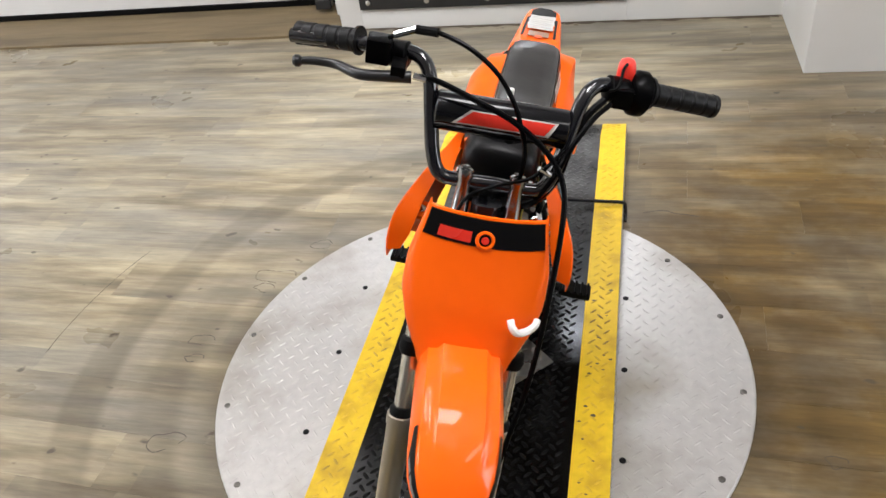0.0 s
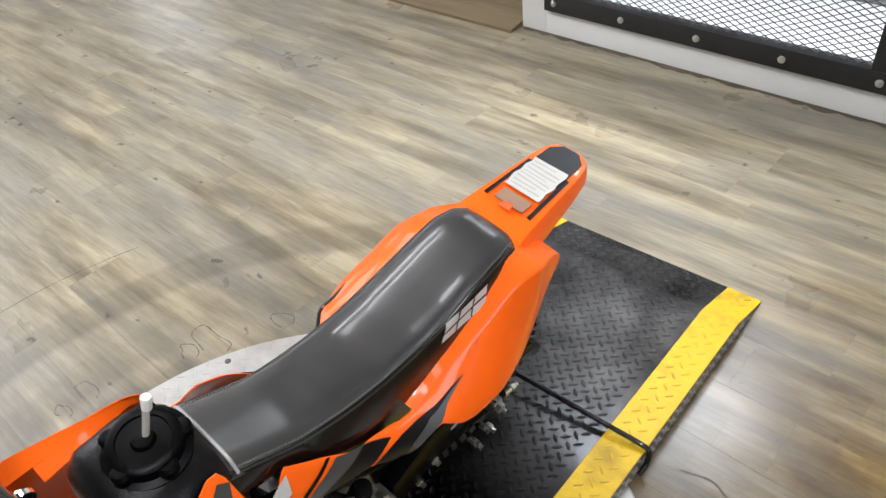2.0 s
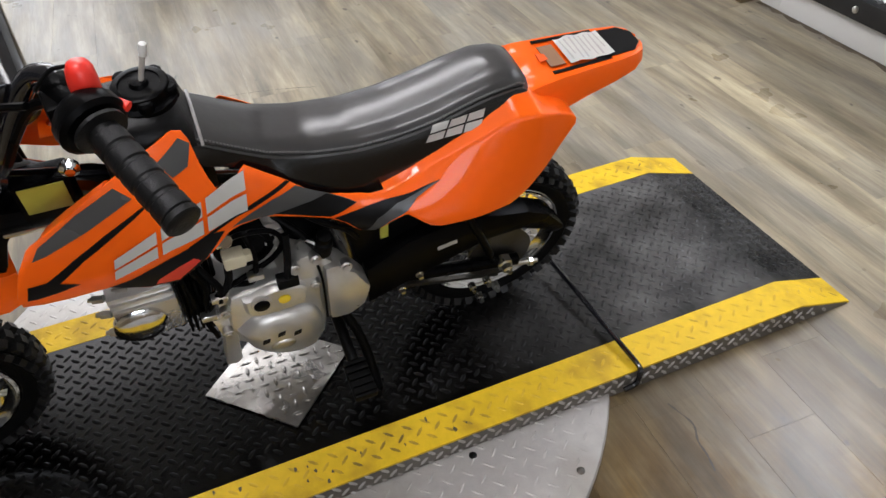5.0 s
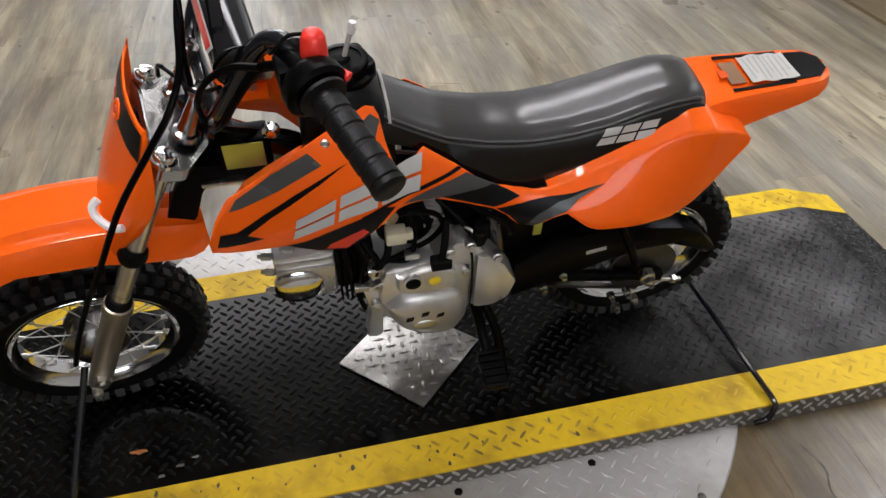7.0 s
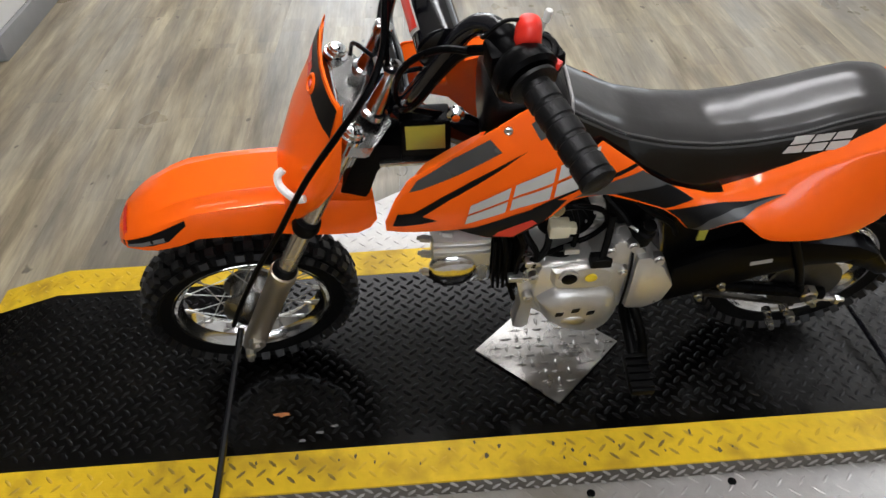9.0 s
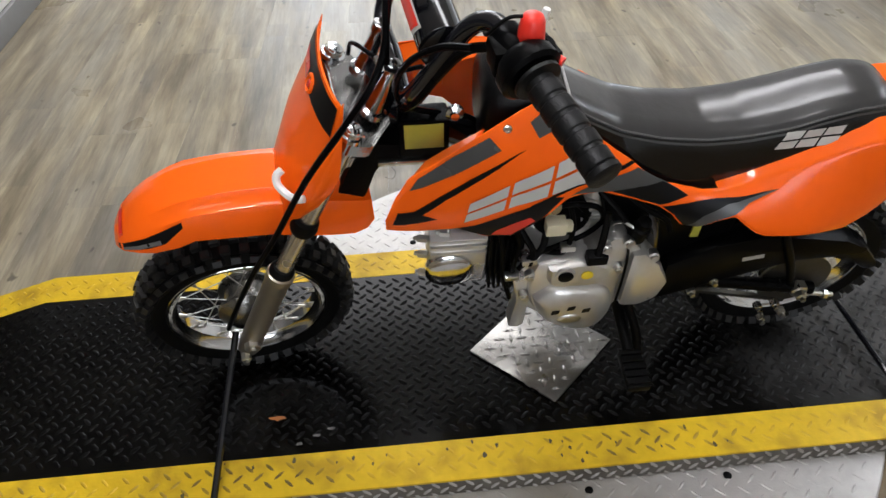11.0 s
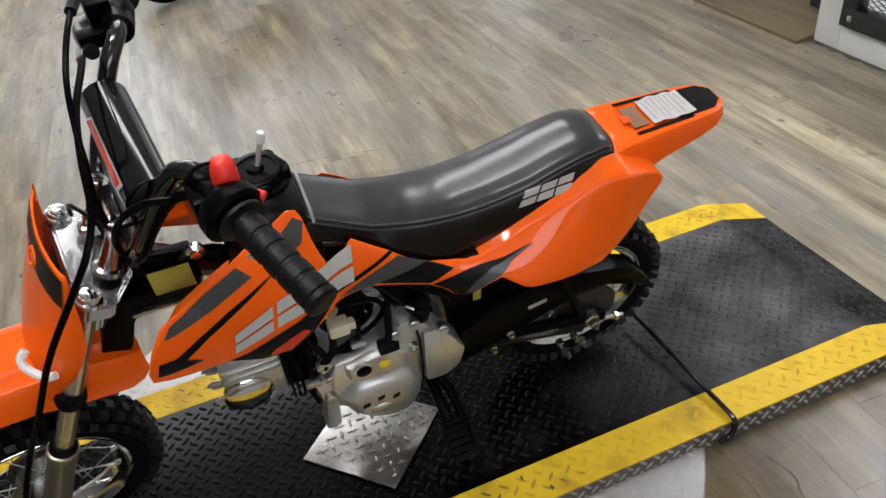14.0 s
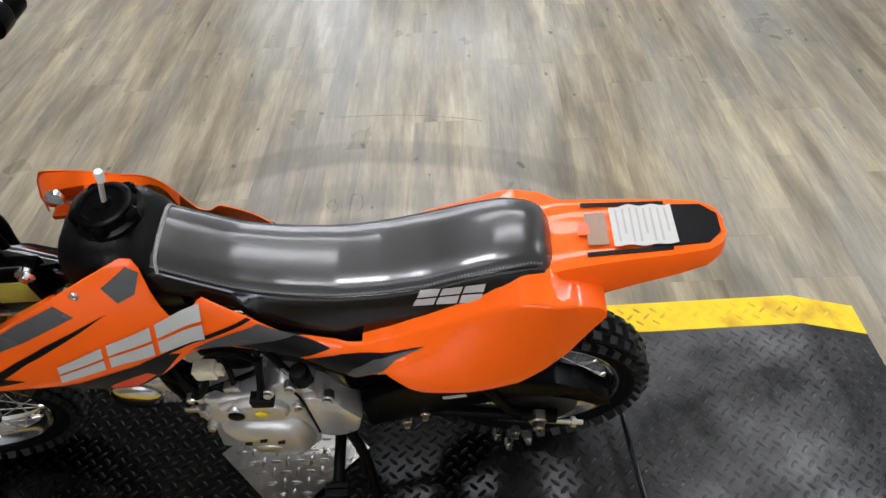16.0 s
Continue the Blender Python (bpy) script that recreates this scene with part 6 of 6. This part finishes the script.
def engine():
    bm = bmesh.new()
    prism(bm, [(0.385, 0.34), (0.40, 0.20), (0.44, 0.165), (0.52, 0.165), (0.60, 0.21), (0.625, 0.27), (0.60, 0.33), (0.55, 0.345), (0.47, 0.335)], -0.085, 0.085, bevel=0.012)
    case = part("engine_case", bm, ALLOY, bike, "cast alloy engine case")
    # left cover: flat plate, upper bump and a round lower lobe
    def lobe(outline, C, levels, name, parent, label=""):
        bm = bmesh.new()
        P = spline([(0, b, c) for b, c in outline + outline[:1]], 4)[:-1]
        rings_loft(bm, [[(a, C[0] + (p.y - C[0]) * s, C[1] + (p.z - C[1]) * s) for p in P] for a, s in levels])
        return part(name, bm, ALLOY, parent, label, 30)
    cov = lobe([(0.410, 0.342), (0.401, 0.310), (0.399, 0.269), (0.411, 0.222), (0.438, 0.180), (0.483, 0.153), (0.522, 0.150), (0.545, 0.172), (0.552, 0.217), (0.549, 0.270), (0.545, 0.330), (0.50, 0.347), (0.44, 0.348)], (0.466, 0.255),
               ((0.070, 1.0), (0.094, 1.0), (0.099, 0.975), (0.101, 0.93), (0.1015, 0.5)), "magneto_cover", bike, "cast alloy magneto cover")
    lobe([(0.406, 0.262), (0.420, 0.212), (0.448, 0.178), (0.486, 0.160), (0.522, 0.160), (0.542, 0.190), (0.545, 0.235), (0.530, 0.272), (0.49, 0.288), (0.44, 0.288)], (0.476, 0.228),
         ((0.098, 1.0), (0.104, 0.985), (0.112, 0.92), (0.118, 0.80), (0.1225, 0.60), (0.124, 0.2)), "round_lobe", cov)
    lobe([(0.425, 0.340), (0.428, 0.303), (0.455, 0.293), (0.505, 0.294), (0.525, 0.304), (0.522, 0.338), (0.48, 0.350)], (0.475, 0.320),
         ((0.098, 1.0), (0.109, 0.97), (0.113, 0.88), (0.1135, 0.4)), "upper_boss", cov)
    bm = bmesh.new()
    for v in bmesh.ops.create_uvsphere(bm, u_segments=20, v_segments=10, radius=1)["verts"]:
        v.co = Vector((0.1232 + 0.004 * v.co.x, 0.471 + 0.0215 * v.co.y, 0.213 + 0.0145 * v.co.z))
    part("oval_badge", bm, STEEL, cov, "oval metal badge")
    for k in range(3):
        bm = bmesh.new()
        b0, c0 = 0.438 + 0.026 * k, 0.231 + (0.009 if k == 1 else 0)
        prism(bm, [(b0, c0), (b0 + 0.012, c0 + 0.002), (b0 + 0.014, c0 + 0.011), (b0 + 0.002, c0 + 0.009)], 0.1215, 0.1252)
        part("black_mark", bm, DECAL_BLACK, cov)
    bm = bmesh.new()
    turned(bm, (0.111, 0.452, 0.329), (1, 0, 0), [(0, 0.017), (0.006, 0.016), (0.007, 0.012)], 20)
    part("plug_rim", bm, ALLOY, cov)
    bm = bmesh.new()
    turned(bm, (0.112, 0.452, 0.329), (1, 0, 0), [(0, 0.0125), (0.0075, 0.0125), (0.009, 0.010), (0.0095, 0.001)], 20)
    part("timing_plug", bm, BLACK_PL, cov, "black timing plug")
    bm = bmesh.new()
    turned(bm, (0.112, 0.488, 0.324), (1, 0, 0), [(0, 0.010), (0.0035, 0.010), (0.0045, 0.007), (0.0046, 0.001)], 9)
    part("yellow_mark", bm, YELLOW_PAINT_DOT, cov, "yellow paint mark")
    for b, c in ((0.398, 0.318), (0.392, 0.262), (0.541, 0.322)):
        bm = bmesh.new()
        turned(bm, (0.094, b, c), (1, 0, 0), [(0, 0.0085), (0.012, 0.0085), (0.013, 0.0055), (0.017, 0.0055), (0.0175, 0.001)], 10)
        part("cover_bolt", bm, STEEL, cov)
    # dark joint between the covers
    bm = bmesh.new()
    tube(bm, [(0.106, 0.545, 0.385), (0.104, 0.551, 0.35), (0.104, 0.5535, 0.29), (0.103, 0.5535, 0.222)], 0.0022, 6, 4)
    part("cover_gasket", bm, ENGINE_BLACK, bike, "black gasket line")
    # top of the crankcase
    bm = bmesh.new()
    prism(bm, [(0.49, 0.34), (0.50, 0.372), (0.525, 0.392), (0.55, 0.392), (0.575, 0.36), (0.57, 0.33)], 0.02, 0.100, bevel=0.006)
    part("crankcase_top", bm, ALLOY, bike)
    for b, c in ((0.512, 0.378), (0.545, 0.388), (0.592, 0.350)):
        bm = bmesh.new()
        turned(bm, (0.096, b, c), (1, 0, 0.2), [(0, 0.009), (0.014, 0.009), (0.015, 0.006), (0.019, 0.006), (0.0195, 0.001)], 10)
        part("case_bolt", bm, STEEL, bike)
    # sprocket cover
    bm = bmesh.new()
    prism(bm, [(0.556, 0.362), (0.557, 0.222), (0.591, 0.219), (0.620, 0.238), (0.631, 0.281), (0.606, 0.332), (0.578, 0.362)], 0.06, 0.112, bevel=0.010)
    part("sprocket_cover", bm, ALLOY, bike, "cast alloy sprocket cover")
    # cylinder and head, lying forward
    bm = bmesh.new()
    box(bm, (-0.045, 0.335, 0.25), (0.045, 0.40, 0.345), 0.006)
    cyl = part("cylinder", bm, ENGINE_BLACK, bike, "black finned cylinder")
    for k in range(7):
        bm = bmesh.new()
        box(bm, (-0.062, 0.338 + 0.0085 * k, 0.235), (0.062, 0.3425 + 0.0085 * k, 0.362), 0.001)
        part("fin", bm, ENGINE_BLACK, cyl)
    bm = bmesh.new()
    box(bm, (-0.055, 0.238, 0.245), (0.055, 0.336, 0.368), 0.012)
    for k in range(3):
        box(bm, (-0.06, 0.242, 0.328 + 0.017 * k), (0.06, 0.334, 0.334 + 0.017 * k), 0.002)
    head = part("cylinder_head", bm, ALLOY, bike, "cast alloy cylinder head")
    bm = bmesh.new()
    turned(bm, (0.05, 0.272, 0.288), (1, 0, 0), [(0, 0.041), (0.010, 0.040), (0.013, 0.036), (0.0140, 0.034), (0.0165, 0.026), (0.018, 0.014), (0.0185, 0.002)], 32)
    for v in bm.verts:
        v.co.z = 0.288 + (v.co.z - 0.288) * 1.0
    part("round_head_cover", bm, CHROME, head, "polished round head cover")
    for db, dc in ((-0.036, 0.06), (-0.036, 0.02), (-0.036, -0.03), (0.0, 0.07)):
        bm = bmesh.new()
        turned(bm, (0.045, 0.274 + db, 0.300 + dc), (-0.2, -1, 0), [(0, 0.007), (0.016, 0.007), (0.017, 0.004), (0.022, 0.004)], 6)
        part("head_bolt", bm, STEEL, head)
    bm = bmesh.new()
    prism(bm, [(0.372, 0.304), (0.398, 0.302), (0.406, 0.240), (0.402, 0.160), (0.392, 0.150), (0.374, 0.155), (0.384, 0.232)], 0.060, 0.093, bevel=0.004)
    part("engine_bracket", bm, ALLOY, bike)
    # carburettor and intake
    bm = bmesh.new()
    box(bm, (-0.010, 0.474, 0.340), (0.046, 0.530, 0.425), 0.006)
    turned(bm, (0.020, 0.505, 0.418), (0, 0.1, 1), [(0, 0.024), (0.020, 0.024), (0.023, 0.020), (0.034, 0.018)], 18)
    for zz in (0.362, 0.384, 0.404):
        box(bm, (0.044, 0.482, zz), (0.051, 0.524, zz + 0.006), 0.001)
    turned(bm, (0.046, 0.512, 0.372), (1, 0, 0), [(0, 0.007), (0.010, 0.007), (0.011, 0.004)], 8)
    carb = part("carburettor", bm, ALLOY, bike, "cast alloy carburettor")
    bm = bmesh.new()
    turned(bm, (0.0, 0.452, 0.392), (1, 0, 0), [(0, 0.040), (0.030, 0.046), (0.046, 0.047), (0.051, 0.043), (0.052, 0.034), (0.047, 0.030), (0.046, 0.004)], 28)
    part("air_filter", bm, ENGINE_BLACK, bike, "black air filter")
    # wiring, hoses and clips round the carburettor
    for k, pts in enumerate(([(0.06, 0.37, 0.42), (0.085, 0.385, 0.40), (0.095, 0.40, 0.37), (0.10, 0.395, 0.345)], [(0.07, 0.36, 0.45), (0.09, 0.37, 0.42), (0.085, 0.38, 0.38), (0.08, 0.375, 0.33), (0.085, 0.37, 0.27)],
                             [(0.05, 0.44, 0.47), (0.075, 0.455, 0.44), (0.085, 0.46, 0.40), (0.09, 0.45, 0.36), (0.08, 0.42, 0.35)], [(0.06, 0.50, 0.46), (0.08, 0.53, 0.43), (0.09, 0.55, 0.40), (0.085, 0.57, 0.37)],
                             [(0.05, 0.52, 0.47), (0.085, 0.56, 0.45), (0.09, 0.60, 0.42), (0.08, 0.62, 0.38)], [(0.065, 0.345, 0.43), (0.078, 0.355, 0.36), (0.072, 0.36, 0.29), (0.075, 0.375, 0.22)])):
        cable("wire", pts, 0.0055 - 0.0005 * (k % 3), ENGINE_BLACK, bike, False)
    for p in ((0.098, 0.395, 0.352), (0.088, 0.372, 0.300), (0.092, 0.455, 0.372)):
        bm = bmesh.new()
        box(bm, (p[0] - 0.008, p[1] - 0.012, p[2] - 0.006), (p[0] + 0.006, p[1] + 0.012, p[2] + 0.006), 0.002)
        part("wire_clip", bm, STEEL, bike, "zinc wire clip")
    bm = bmesh.new()
    box(bm, (0.075, 0.415, 0.407), (0.098, 0.447, 0.433), 0.004)
    box(bm, (0.080, 0.445, 0.411), (0.094, 0.457, 0.427), 0.002)
    part("wire_connector", bm, CREAM_PL, bike, "cream plastic wire connector")
    bm = bmesh.new()
    turned(bm, (0.07, 0.420, 0.455), (1, 0.4, 0.3), [(0, 0.016), (0.014, 0.016), (0.02, 0.010)], 14)
    part("fuel_valve", bm, CHROME, bike, "silver fuel valve")
    cable("vent_loop", [(0.07, 0.42, 0.44), (0.085, 0.45, 0.465), (0.085, 0.49, 0.455), (0.08, 0.505, 0.42), (0.075, 0.49, 0.385), (0.08, 0.46, 0.372), (0.095, 0.40, 0.36), (0.10, 0.378, 0.335)], 0.0045, BLACK_PL, bike, False)
    cable("plug_lead", [(0.08, 0.42, 0.40), (0.09, 0.415, 0.375), (0.10, 0.395, 0.35)], 0.006, RUBBER, bike, False)
    cable("starter_lead", [(0.085, 0.51, 0.44), (0.10, 0.505, 0.40), (0.112, 0.498, 0.365)], 0.006, RUBBER, bike, False)
    bm = bmesh.new()
    box(bm, (0.098, 0.482, 0.352), (0.118, 0.515, 0.372), 0.003)
    part("lead_boot", bm, RUBBER, bike)
    bm = bmesh.new()
    turned(bm, (0.09, 0.56, 0.385), (0.2, 0.1, 1), [(0, 0.015), (0.03, 0.015), (0.034, 0.011), (0.045, 0.011)], 14)
    part("breather_cap", bm, ENGINE_BLACK, bike)
    bm = bmesh.new()
    pts = [(0.09 + 0.012 * math.cos(radians(k * 30)), 0.54 + 0.016 * math.cos(radians(k * 30)), 0.40 + 0.018 * math.sin(radians(k * 30))) for k in range(13)]
    tube(bm, pts, 0.0025, 6, 1)
    part("spring_clip", bm, STEEL, bike)


engine()

# --- foot controls and stand
for sx in (1, -1):
    bm = bmesh.new()
    tube(bm, [(sx * 0.06, 0.575, 0.165), (sx * 0.14, 0.575, 0.16), (sx * 0.165, 0.575, 0.158)], 0.010, 10, 2)
    box(bm, *([(0.165, 0.555, 0.150), (0.238, 0.595, 0.166)] if sx > 0 else [(-0.238, 0.555, 0.150), (-0.165, 0.595, 0.166)]), 0.004)
    for k in range(5):
        x0 = 0.172 + 0.014 * k
        box(bm, (min(sx * x0, sx * (x0 + 0.005)), 0.556, 0.166), (max(sx * x0, sx * (x0 + 0.005)), 0.594, 0.172))
    part("foot_peg", bm, ENGINE_BLACK, bike, "black steel foot peg")
bm = bmesh.new()
tube(bm, [(0.075, 0.585, 0.19), (0.11, 0.61, 0.12), (0.165, 0.625, -0.005)], 0.009, 10, 3)
tube(bm, [(0.150, 0.60, -0.022), (0.178, 0.65, -0.033)], 0.010, 8, 1)
part("side_stand", bm, ENGINE_BLACK, bike, "black steel side stand")
for b, c in ((0.724, 0.247), (0.692, 0.219), (0.835, 0.150), (0.865, 0.155), (0.854, 0.108), (0.886, 0.128)):
    bm = bmesh.new()
    turned(bm, (0.082, b, c), (1, 0, 0), [(0, 0.008), (0.012, 0.008), (0.013, 0.005), (0.020, 0.005), (0.0205, 0.001)], 6)
    part("bolt", bm, STEEL, bike)
bm = bmesh.new()
turned(bm, (side_surface(0.343, 0.628) - 0.001, 0.343, 0.628), (1, 0, 0.2), [(0, 0.0065), (0.0022, 0.0062), (0.003, 0.004), (0.0018, 0.003), (0.0017, 0.0005)], 12)
part("fairing_bolt", bm, STEEL, bike)

# --- tie-down straps
def strap(name, pts, w=0.0062):
    bm = bmesh.new()
    tube(bm, pts, w, 8, 3)
    return tagged(part(name, bm, GLOSS_BLACK), "thin black tie-down strap from the bike to the platform edge", "strap", "tie-down straps")


strap("tie_down_strap", [(-0.020, 1.066, 0.088), (0.070, 1.0705, 0.0805), (0.160, 1.075, 0.073), (0.250, 1.0795, 0.0655), (0.305, 1.082, 0.060), (0.313, 1.081, 0.046), (0.314, 1.074, 0.022), (0.313, 1.05, 0.016)], 0.0054)
strap("tie_down_strap", [tuple(BIKE @ Vector((0.066, -0.105, 0.165))), (0.285, -0.148, PH + 0.006), (0.304, -0.150, PH + 0.002), (0.310, -0.150, 0.012)])


# ---------------------------------------------------------------- parked bike in the distance
def parked(m):
    t = thing("parked_motorcycle", "dark parked dirt bike far back on the plank floor", "motorcycle", m, "parked motorcycles")
    w = wheel("front_wheel", 0.0, 0.222, 0.222, False, t, False)
    wheel("rear_wheel", 1.1, 0.222, 0.222, False, t, False)
    for sx in (1, -1):
        bm = bmesh.new()
        tube(bm, [(sx * 0.08, -0.01, 0.19), (sx * 0.08, 0.2, 0.66)], 0.02, 10, 1)
        part("fork_leg", bm, GLOSS_BLACK, t)
    bm = bmesh.new()
    rings = []
    for b, h, lo, hi in ((0.15, 0.03, 0.5, 0.72), (0.3, 0.1, 0.38, 0.78), (0.5, 0.1, 0.28, 0.74), (0.8, 0.09, 0.36, 0.72), (1.05, 0.07, 0.5, 0.74), (1.3, 0.04, 0.62, 0.72)):
        rings.append([(h * math.cos(2 * math.pi * k / 12), b, (lo + hi) / 2 + (hi - lo) / 2 * math.sin(2 * math.pi * k / 12)) for k in range(12)])
    rings_loft(bm, rings)
    part("body", bm, BLACK_PL, t)


parked(pose(-3.85, 1.40, 0, 0, 0, 205))
parked(pose(-4.86, 1.44, 0, 0, 0, 205))

# cable on the floor
bm = bmesh.new()
tube(bm, [(-2.72, -1.15, 0.004), (-2.70, -0.96, 0.004), (-2.80, -0.86, 0.004), (-2.95, -0.84, 0.004), (-3.05, -0.92, 0.004), (-3.0, -1.1, 0.004)], 0.006, 8, 6)
tagged(part("floor_cable", bm, RUBBER), "black cable lying in a loop on the floor", "cable")


# ---------------------------------------------------------------- marks on floor and deck
SCUFF_INK = mat("dark_scuff", (0.05, 0.038, 0.026), 0.6, 0, 0.3, 60)


def scuff_line(points, width, z=0.0007):
    P = spline([(x, y, z) for x, y in points], 5)
    v, f = [], []
    rng = random.Random(len(points) * 7 + int(points[0][0] * 100))
    for i, p in enumerate(P):
        d = (P[min(i + 1, len(P) - 1)] - P[max(i - 1, 0)]).normalized()
        w = width * rng.uniform(0.35, 1.0)
        n = Vector((-d.y, d.x, 0)) * w / 2
        v += [tuple(p + n), tuple(p - n)]
    f = [(2 * i, 2 * i + 1, 2 * i + 3, 2 * i + 2) for i in range(len(P) - 1)]
    tagged(soup("floor_scuff", v, f, SCUFF_INK), "thin dark scuff mark on the plank floor", "scuff", "floor scuffs")


def peel_ring(x, y, r, seed):
    rng = random.Random(seed)
    pts = []
    for k in range(9):
        a = 2 * math.pi * k / 9 * 0.9
        q = r * rng.uniform(0.6, 1.2)
        pts.append((x + 1.7 * q * math.cos(a), y + q * math.sin(a)))
    scuff_line(pts, 0.0028)


for k, (x, y, r) in enumerate(((-0.80, 0.505, 0.022), (-0.733, 0.175, 0.030), (-0.69, 0.775, 0.034), (0.74, 0.28, 0.016), (-0.588, 0.93, 0.024), (-0.70, 0.72, 0.018), (-0.79, 0.44, 0.016))):
    peel_ring(x, y, r, k)
# dirt gathered along the foot of the white wall
DIRT = mat("wall_foot_dirt", (0.075, 0.055, 0.034), 0.7, 0, 0.4, 22, second=(0.14, 0.11, 0.075), second_scale=7)
rng = random.Random(9)
v, f = [], []
for k in range(61):
    p = WALL @ Vector((0.02 + 1.95 * k / 60, -0.0005, 0.0008))
    q = WALL @ Vector((0.02 + 1.95 * k / 60, -0.012 - 0.022 * rng.random(), 0.0008))
    v += [tuple(p), tuple(q)]
f = [(2 * i, 2 * i + 1, 2 * i + 3, 2 * i + 2) for i in range(60)]
tagged(soup("floor_dirt", v, f, DIRT), "brown dirt along the foot of the white wall", "dirt", kind="structure")
scuff_line([(-1.24, 0.42), (-1.24, 0.50), (-1.224, 0.65), (-1.19, 0.787), (-1.16, 0.87)], 0.0032)
scuff_line([(0.366, 1.114), (0.392, 1.121), (0.426, 1.127), (0.458, 1.112), (0.488, 1.108), (0.521, 1.099)], 0.0052)


def fleck(x, y, r, material, label, seed, parent, wide=1.6, long=1.0):
    rng = random.Random(seed)
    bm = bmesh.new()
    vs = [bm.verts.new((x + wide * r * rng.uniform(0.5, 1) * math.cos(2 * math.pi * k / 11), y + long * r * rng.uniform(0.4, 1) * math.sin(2 * math.pi * k / 11), PH + 0.0028)) for k in range(11)]
    bm.faces.new(vs)
    part("paint_fleck", bm, material, parent, label)


fleck(0.145, -0.053, 0.0075, mat("dull_orange_fleck", (0.30, 0.09, 0.01), 0.5), "dull orange paint fleck", 2, platform, 0.9, 3.0)
for k, (x, y) in enumerate(((0.19, 0.02), (0.178, 0.045), (0.205, -0.01))):
    fleck(x, y, 0.0045, mat("pale_scuff", (0.11, 0.105, 0.10), 0.5), "pale scuff", 11 + k, platform, 1.0, 2.0)

CHIP = mat("worn_chip", (0.06, 0.045, 0.02), 0.5, 0, 0.3, 60)
rng = random.Random(31)
for k in range(26):
    fleck(rng.uniform(0.232, 0.297), rng.choice((rng.uniform(-0.25, 0.75), rng.uniform(0.2, 0.6))), rng.uniform(0.002, 0.0052), CHIP, "", 40 + k, platform)

# ---------------------------------------------------------------- vinyl planks
def planks():
    L, W, G = 0.914, 0.152, 0.0002
    me = bpy.data.meshes.new("plank")
    t = 0.00025
    v = [(0, 0, -0.008), (L - G, 0, -0.008), (L - G, W - G, -0.008), (0, W - G, -0.008), (0, 0, -t), (L - G, 0, -t), (L - G, W - G, -t), (0, W - G, -t),
         (t, t, 0), (L - G - t, t, 0), (L - G - t, W - G - t, 0), (t, W - G - t, 0)]
    f = [(0, 1, 5, 4), (1, 2, 6, 5), (2, 3, 7, 6), (3, 0, 4, 7), (4, 5, 9, 8), (5, 6, 10, 9), (6, 7, 11, 10), (7, 4, 8, 11), (8, 9, 10, 11)]
    me.from_pydata(v, [], f)
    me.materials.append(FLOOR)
    rest_v, rest_f = [], []
    rng = random.Random(5)
    turn = pose(0, 0, 0, 0, 0, -2.6)
    count = 0
    for j in range(-45, 31):
        shift = rng.random() * L
        for i in range(-9, 10):
            x, y = i * L + shift, j * W
            p = turn @ Vector((x, y, 0))
            q = turn @ Vector((x + L, y + W, 0))
            if p.x < -6.45 or q.x > 6.95 or p.y < -6.3 or q.y > 3.85:
                continue
            near = -3.2 < p.x < 0.6 and -1.6 < p.y < 2.6
            if near and count < 290:
                ob = new("plank", me)
                ob.parent = floor
                ob.matrix_world = turn @ Matrix.Translation((x, y, 0))
                count += 1
            else:
                s = len(rest_v)
                rest_v.extend([tuple(turn @ Vector((x + a, y + b, c))) for a, b, c in v])
                rest_f.extend([tuple(s + k for k in q) for q in f])
    tagged(soup("plank_field", rest_v, rest_f, FLOOR, floor), kind="stuff")


planks()
